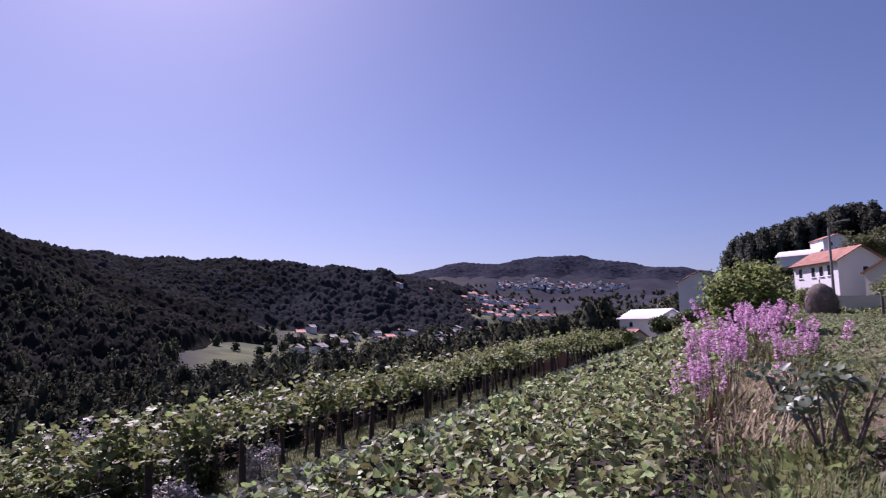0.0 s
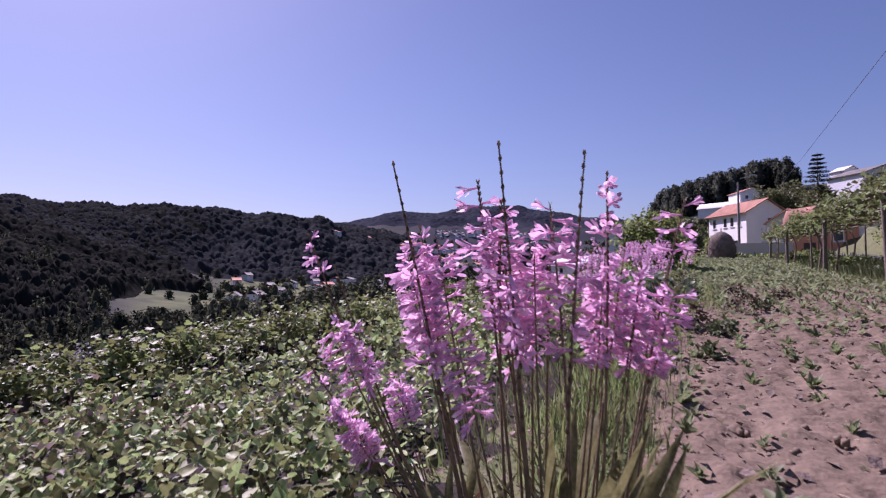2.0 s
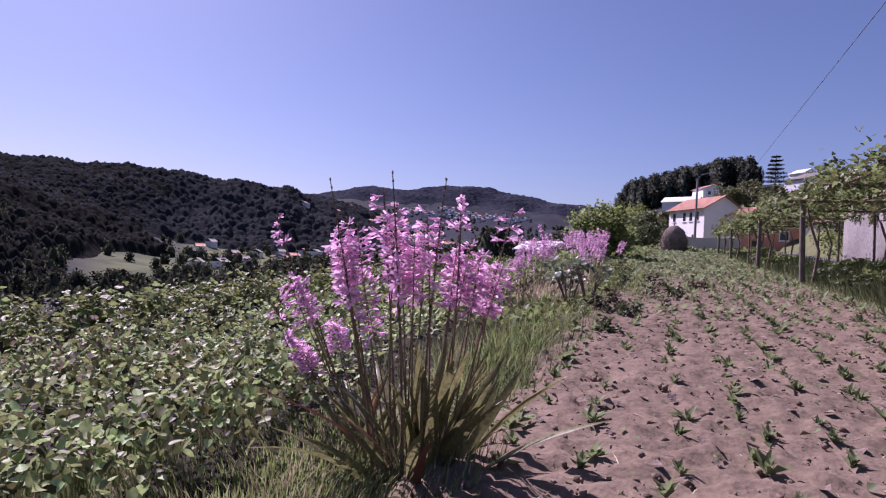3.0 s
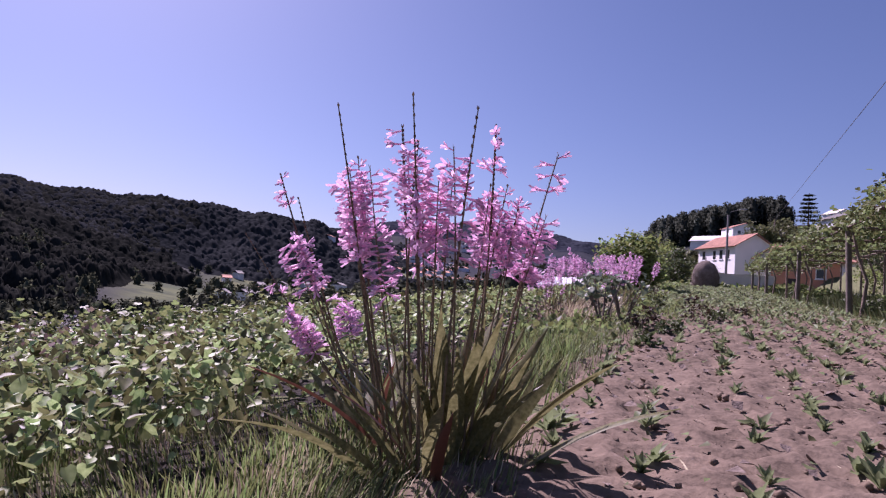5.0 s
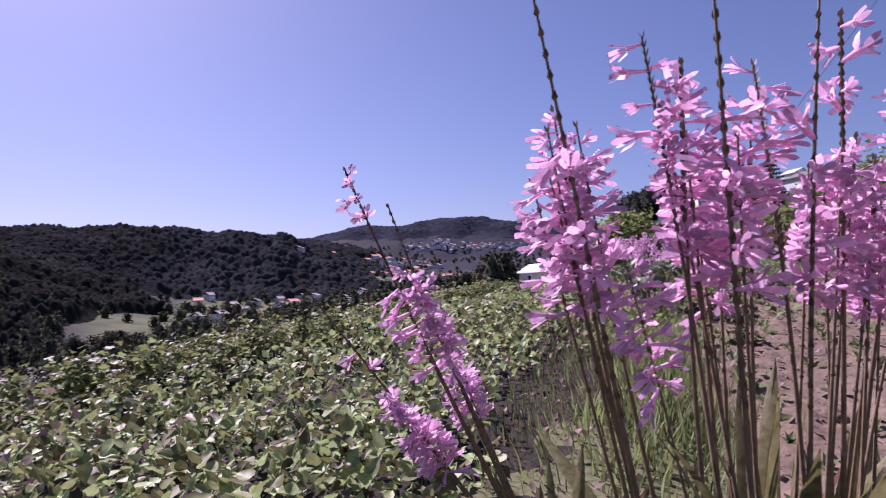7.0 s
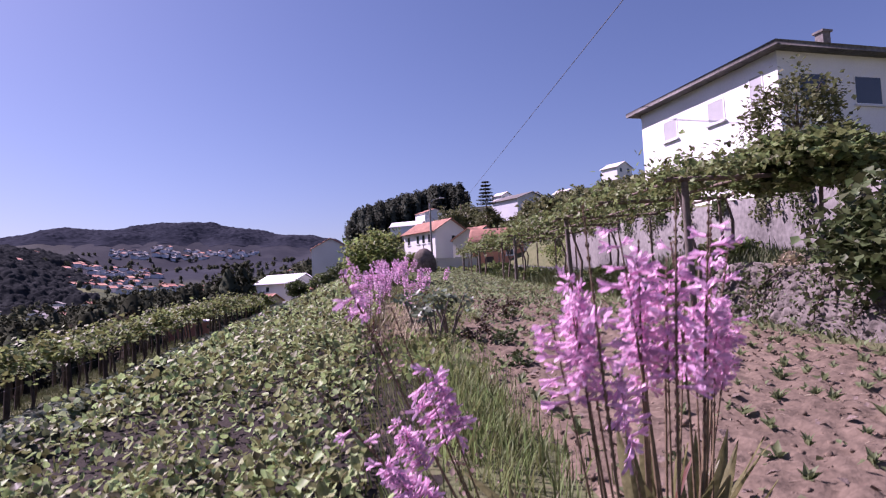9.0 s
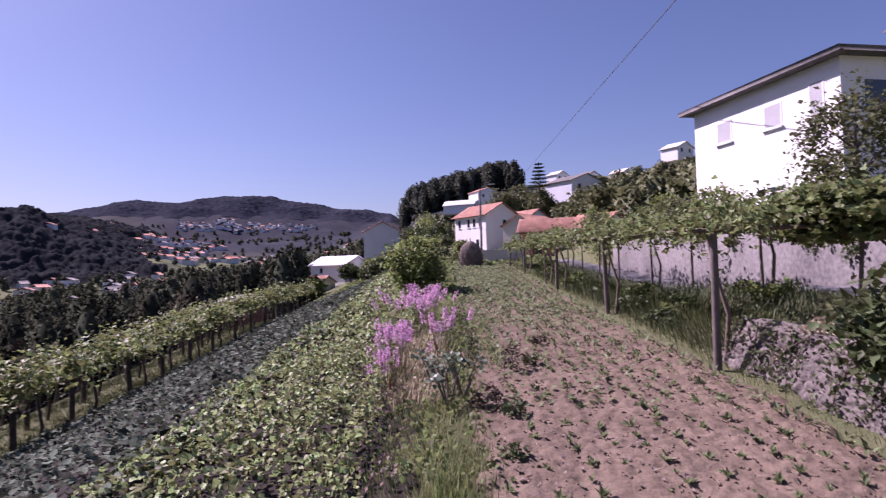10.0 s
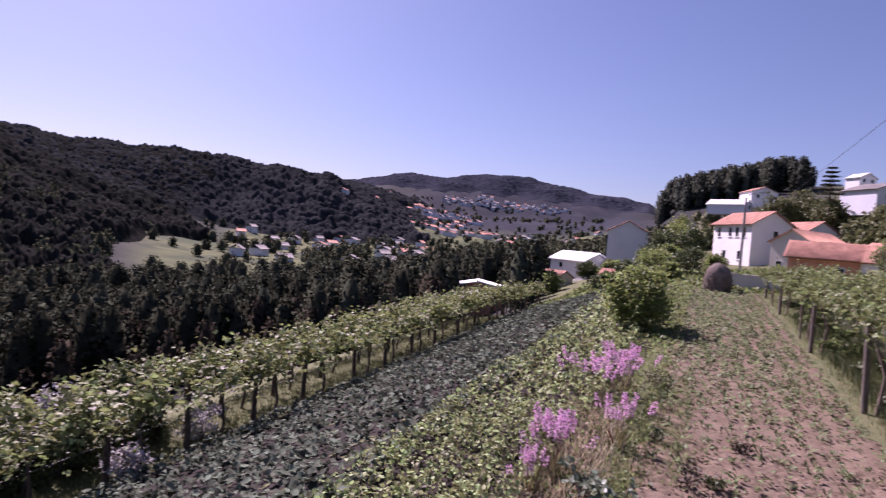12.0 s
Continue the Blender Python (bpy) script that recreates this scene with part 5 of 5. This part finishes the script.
s = clear_of(spots_polar(620, 14, 84, 68, 136, 121), (16.5, 22.5, 94))
wood("forest", s, tops(s, 1), M_STRIP, "green forest below the vines, colour darkened as shade", 122, 300, 0.55, 0.2)
s = spots_polar(80, 24, 80, 60, 82, 123)
wood("forest", s, tops(s, 2, -5.0, -1.5), M_RUST, "dark rusty brown trees at the forest edge", 124, 240, 0.45, 0.17)
s = clear_of(spots_polar(130, 3.5, 15, 104, 200, 125), (3, 13, 108))
wood("forest", s, r.uniform(4, 7.5, len(s)), M_PINE, "dark green trees beyond the garden", 126, 200, 0.6)
for k, (az, d, h, rad) in enumerate(((0.9, 88, 5.5, 2.2), (2.2, 96, 6.8, 2.4), (3.3, 90, 5.6, 2.0), (1.6, 104, 7.6, 2.6), (4.2, 84, 3.4, 1.8), (2.6, 78, 3.2, 1.7), (9.5, 86, 2.6, 1.6), (13.2, 80, 3.2, 1.8), (15.3, 84, 4.2, 2.0), (7.4, 80, 2.4, 1.5))):
    tree("orchard_tree", -d * math.sin(radians(az)), d * math.cos(radians(az)), h, rad, M_BUSH if k % 2 else M_SHRUB, "leafy green tree beside the houses", "tree", 300 + k, 2400, 0.34, 0.16, 0.1, 34, "orchard trees")
for k, (az, d, h, rad) in enumerate(((-5.6, 132, 8.5, 3.2), (-7.4, 138, 9, 3.3), (-9.4, 128, 6, 2.8), (-14.2, 72, 5.5, 2.6), (-16.0, 66, 5.0, 2.4), (-12.2, 100, 5.5, 3.0))):
    tree("hillside_tree", -d * math.sin(radians(az)), d * math.cos(radians(az)), h, rad, M_OLIVE, "dark green tree behind the red roofs", "tree", 320 + k, 2400, 0.55, 0.2, 0.1, 34, "hillside trees")


def canopy(name, az0, az1, r0, r1, step, rings, cell, tall, mat, label, seed, fade=3.0, inset=0.0):
    """A closed roof of tree crowns over a hillside: a sheet of overlapping domes, one for each tree."""
    az = np.radians(np.arange(az0, az1, step))
    rad = np.exp(np.linspace(math.log(r0), math.log(r1), rings))
    A, R = np.meshgrid(az, rad, indexing="ij")
    X, Y = -R * np.sin(A), R * np.cos(A)
    top = np.zeros_like(X)
    gx, gy = np.floor(X / cell), np.floor(Y / cell)
    for dx in (-1, 0, 1):
        for dy in (-1, 0, 1):
            cx, cy = gx + dx, gy + dy
            h1 = np.abs(np.sin(cx * 12.9898 + cy * 78.233 + seed) * 43758.5453) % 1.0
            h2 = np.abs(np.sin(cx * 39.346 + cy * 11.135 + seed) * 24634.6345) % 1.0
            h3 = np.abs(np.sin(cx * 73.156 + cy * 52.235 + seed) * 56445.2345) % 1.0
            d2 = ((cx + 0.15 + 0.7 * h1) * cell - X) ** 2 + ((cy + 0.15 + 0.7 * h2) * cell - Y) ** 2
            top = np.maximum(top, tall * (0.45 + 0.75 * h3) * np.sqrt(np.clip(1 - d2 / (cell * (0.62 + 0.3 * h2)) ** 2, 0, 1)))
    soft = np.random.default_rng(seed).normal(0, 1, X.shape)
    for ax in (0, 1):
        soft = (soft + np.roll(soft, 1, ax)) / 1.41
    wide = np.sin(X / 23.0 + 2 * np.sin(Y / 31.0)) * np.sin(Y / 19.0 + 2 * np.sin(X / 37.0))
    top = top + 0.13 * tall * soft + 0.35 * tall * (wide + 0.6)
    deg = np.degrees(A)
    rim = az0 + inset * smooth(430, 310, R) + 1.6 * np.sin(R * 0.021 + seed) + 0.9 * np.sin(R * 0.057)
    edge = smooth(rim, rim + fade, deg) * smooth(az1, az1 - fade, deg) * smooth(r0, r0 * 1.12, R) * smooth(r1, r1 * 0.93, R)
    lobes = 0.5 + 0.5 * np.sin(deg * 1.7 + R * 0.013 + seed) * np.sin(R * 0.021 + deg * 0.6)
    Z = land(X, Y) + (top + 1.0) * smooth(0.05, 0.5, edge + 0.25 * lobes - 0.2) - 3.0 * (edge < 0.06)
    n = len(rad)
    i, k = np.meshgrid(np.arange(len(az) - 1), np.arange(n - 1), indexing="ij")
    f = np.stack([i * n + k, i * n + k + 1, (i + 1) * n + k + 1, (i + 1) * n + k], -1).reshape(-1, 4)
    return tagged(part(name, mesh_of(name, np.stack([X, Y, Z], -1).reshape(-1, 3), f, mat, True), None), label, "forest", kind="stuff")


# Crowns turn lighter and bluer with distance; the far blue is painted haze.
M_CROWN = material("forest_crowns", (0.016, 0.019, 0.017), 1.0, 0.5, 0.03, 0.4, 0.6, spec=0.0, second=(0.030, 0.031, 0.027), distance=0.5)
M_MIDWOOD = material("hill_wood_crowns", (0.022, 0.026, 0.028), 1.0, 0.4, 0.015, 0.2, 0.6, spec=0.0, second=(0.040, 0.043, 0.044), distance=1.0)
M_HAZY_FARWOOD = material("haze_tinted_far_wood", (0.029, 0.034, 0.048), 1.0, 0.35, 0.010, 0.10, 0.5, spec=0.0, second=(0.048, 0.052, 0.066), distance=1.0)
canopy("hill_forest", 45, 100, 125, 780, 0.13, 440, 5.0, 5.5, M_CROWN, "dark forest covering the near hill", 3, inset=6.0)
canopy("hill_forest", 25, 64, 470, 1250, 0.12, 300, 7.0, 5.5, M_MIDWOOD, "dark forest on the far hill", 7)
canopy("hill_forest", 1, 36, 1290, 1800, 0.13, 190, 9.0, 4.0, M_HAZY_FARWOOD, "distant wooded ridge", 9)
s = spots_polar(800, 53, 84, 135, 420, 131)
wood("hill_trees", s, r.uniform(5, 9, len(s)), M_PINE, "dark mixed trees standing over the near hill", 132, 90, 0.85, 0.26)
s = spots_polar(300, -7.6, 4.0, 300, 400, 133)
wood("hill_wood", s, r.uniform(6, 16, len(s)), M_HILLPINE, "tall dark pines on the hill", 134, 300, 1.15, 0.19)
s = np.concatenate([spots_polar(300, -28, 4, 120, 260, 135), spots_polar(110, -32, -13, 62, 125, 146)])
wood("hillside_trees", s, r.uniform(2.4, 5.0, len(s)), M_OLIVE, "green trees between the hillside houses", 136, 200, 0.75, 0.4)
s = np.concatenate([spots_polar(240, 9, 30, 420, 1240, 141), spots_polar(60, 24, 46, 300, 500, 143)])
wood("valley_trees", s, r.uniform(3, 8, len(s)), M_PINE, "dark trees among the houses of the far slope", 142, 40, 1.8, 0.5)
s = np.concatenate([spots_polar(110, 13, 52, 170, 560, 139), spots_polar(60, 31, 37, 200, 330, 144), spots_polar(110, 10, 22, 150, 420, 145)])
wood("valley_trees", s, r.uniform(3, 7, len(s)), M_PINE, "scattered dark trees on the valley floor", 140, 90, 1.0, 0.42)


# ---- monkey puzzle tree on the hill ----
def tiered_tree():
    x, y, z = polar(-9.0, 5.9, 130)
    t = thing("tiered_conifer", (x, y, z), "dark conifer with flat tiers of branches", "tree")
    part("trunk", mesh_of("trunk", *tube([(0, 0, -3), (0, 0, 6.7)], [0.2, 0.05], 7), M_BARK), None, t)
    r = np.random.default_rng(150)
    for k in range(7):
        h, rad = 1.4 + k * 0.8, 2.3 - k * 0.26
        n = 260
        d, w = rad * np.sqrt(r.uniform(0, 1, n)), r.uniform(0, 2 * math.pi, n)
        p = np.stack([d * np.cos(w), d * np.sin(w), h + r.normal(0, 0.05, n) + 0.1 * d], -1)
        part("branch_tier", mesh_of("branch_tier", *scatter(p, r.uniform(0.25, 0.45, n), LEAF_RHOMB, LEAF_RHOMB_F, (0, 0.3), 151 + k), M_PINE), None, t)


tiered_tree()


# ---- poles and cable ----
def street_lamp():
    x, y = 4.7, 76.6
    z = ground_at(x, y)
    t = thing("street_lamp", (x, y, z), "grey concrete street lamp pole with curved arm", "street lamp")
    part("pole", mesh_of("pole", *tube([(0, 0, -0.2), (0, 0, 8.6)], [0.17, 0.11], 10), M_CONC, True), None, t)
    part("arm", mesh_of("arm", *tube([(0, 0, 8.3), (0.3, 0, 9.0), (1.4, 0, 9.3)], [0.05, 0.045, 0.04], 6), M_METAL, True), None, t)
    part("lamp_head", boxed((1.3, -0.14, 9.2), (2.0, 0.14, 9.36), 0.04), M_METAL, t)


street_lamp()


def cable():
    a, b, e = Vector((16.1, 135.0, 19.7)), Vector((9.9, 22.0, 13.5)), Vector((7.4, -28.0, 11.0))
    pts = []
    for k in range(40):
        s = k / 39
        p = a.lerp(b, s / 0.6) if s < 0.6 else b.lerp(e, (s - 0.6) / 0.4)
        pts.append(p)
    t = thing("power_cable", a, "thin black overhead power cable", "cable")
    part("line", mesh_of("line", *tube([p - a for p in pts], [0.022] * 40, 5), M_WIRE, True), None, t)
    z = ground_at(16.1, 135.0)
    p = thing("utility_pole", (16.1, 135.0, z), "wooden utility pole carrying the cable", "pole")
    part("shaft", mesh_of("shaft", *tube([(0, 0, -0.3), (0, 0, 19.8 - z)], [0.14, 0.1], 8), M_BARK, True), None, p)


cable()


# ---- pale rock bank by the pergola ----
def rock_bank():
    """A steep face of pale bedrock and set stones that holds up the bank."""
    ys, us = np.arange(2.4, 9.9, 0.035), np.linspace(0, 1, 36)
    Y, U = np.meshgrid(ys, us, indexing="ij")
    r = np.random.default_rng(161)
    c = np.stack([r.uniform(2.2, 10.1, 330), r.uniform(-0.1, 1.15, 330)], -1)
    d = np.hypot(Y[..., None] - c[:, 0], (U[..., None] - c[:, 1]) * 1.5)
    o = np.sort(d, -1)
    joint = smooth(0.0, 0.05, o[..., 1] - o[..., 0])
    proud = r.uniform(-0.02, 0.07, 330)[np.argmin(d, -1)]
    X = 5.42 + 0.5 * U + 0.06 * np.sin(Y * 1.9) - (0.05 + proud) * joint + r.normal(0, 0.006, Y.shape)
    end = smooth(9.9, 9.0, Y)
    Z = land(np.full_like(Y, 5.3), Y) - 0.08 + (1.1 * U ** 0.85) * (0.3 + 0.7 * end) + 0.03 * np.sin(Y * 3.1 + U * 2)
    near_end = smooth(2.4, 3.4, Y)
    ground = land(np.full_like(Y, 5.3), Y)
    Z = ground - 0.08 + (Z - ground + 0.08) * near_end
    X[:, -1] += 1.3
    Z[:, -1] = land(X[:, -1], Y[:, -1]) - 0.12
    n = len(us)
    i, k = np.meshgrid(np.arange(len(ys) - 1), np.arange(n - 1), indexing="ij")
    f = np.stack([i * n + k, i * n + k + 1, (i + 1) * n + k + 1, (i + 1) * n + k], -1).reshape(-1, 4)
    me = mesh_of("rock_bank", np.stack([X, Y, Z], -1).reshape(-1, 3), f, M_STONE)
    tagged(part("rock_bank", me, None), "steep bank of pale grey rock beside the soil", "rock bank", kind="structure")


rock_bank()


def hanging_vine(y, seed):
    """A woody climber that hangs down the face of the rock bank."""
    x, z = 5.44, ground_at(6.15, y) + 0.55
    h = thing("hanging_vine", (x, y, z), "dark woody climber hanging down the rock bank", "climbing plant", "hanging vines")
    r = np.random.default_rng(seed)
    leaves = []
    for _ in range(6):
        p = [Vector((0.25 + r.uniform(0, 0.2), r.normal(0, 0.2), 0.1))]
        dy, drop = r.normal(0, 0.10), r.uniform(0.14, 0.22)
        for _ in range(5):
            p.append(p[-1] + Vector((-0.075 + r.normal(0, 0.02), dy + r.normal(0, 0.05), -drop)))
        part("stem", mesh_of("stem", *tube(p, [0.017, 0.015, 0.013, 0.011, 0.009, 0.006], 5), M_DARKWOOD, True), None, h)
        leaves += [tuple(q + Vector((-0.06, 0, 0)) + Vector(r.normal(0, 0.07, 3))) for q in p for _ in range(7)]
    part("foliage", mesh_of("foliage", *scatter(leaves, r.uniform(0.05, 0.11, len(leaves)), LEAF_RHOMB, LEAF_RHOMB_F, (0.1, 1.3), seed), M_SHRUB), None, h)


for k, y in enumerate((3.4, 4.5, 5.5, 6.2, 7.1, 8.0, 8.9)):
    hanging_vine(y, 340 + k)


# ---- the head of the garden ----
def garden_wall():
    """A low rendered wall that closes the top of the garden."""
    xs = np.linspace(2.6, 7.0, 7)
    bm = bmesh.new()
    for a, b in zip(xs[:-1], xs[1:]):
        top = 3.5 + 0.03 * math.sin(a * 3)
        box(bm, (a, 50.0, ground_at(a, 50) - 0.4), (b - 0.002, 50.28, top))
        box(bm, (a, 49.95, top + 0.002), (b - 0.002, 50.33, top + 0.07))
    tagged(part("garden_wall", bm, M_CREAM), "low pale rendered wall at the end of the pergola", "wall", kind="structure")


garden_wall()
r = np.random.default_rng(360)
for k, (x, y, h, rad) in enumerate(((-5.5, 58, 2.4, 1.5), (-3.6, 62, 2.9, 1.7), (-2.0, 56, 1.9, 1.2), (-0.8, 66, 3.2, 1.8), (-4.8, 70, 3.2, 1.9), (1.8, 70, 2.2, 1.3), (-6.8, 50, 1.7, 1.3), (-3.9, 51, 1.6, 1.2))):
    tree("fruit_tree", x, y, h, rad, M_BUSH if k % 3 else M_SHRUB, "bushy fruit tree above the garden", "tree", 360 + k, 1800, 0.24, 0.1, 0.12, 26, "fruit trees")
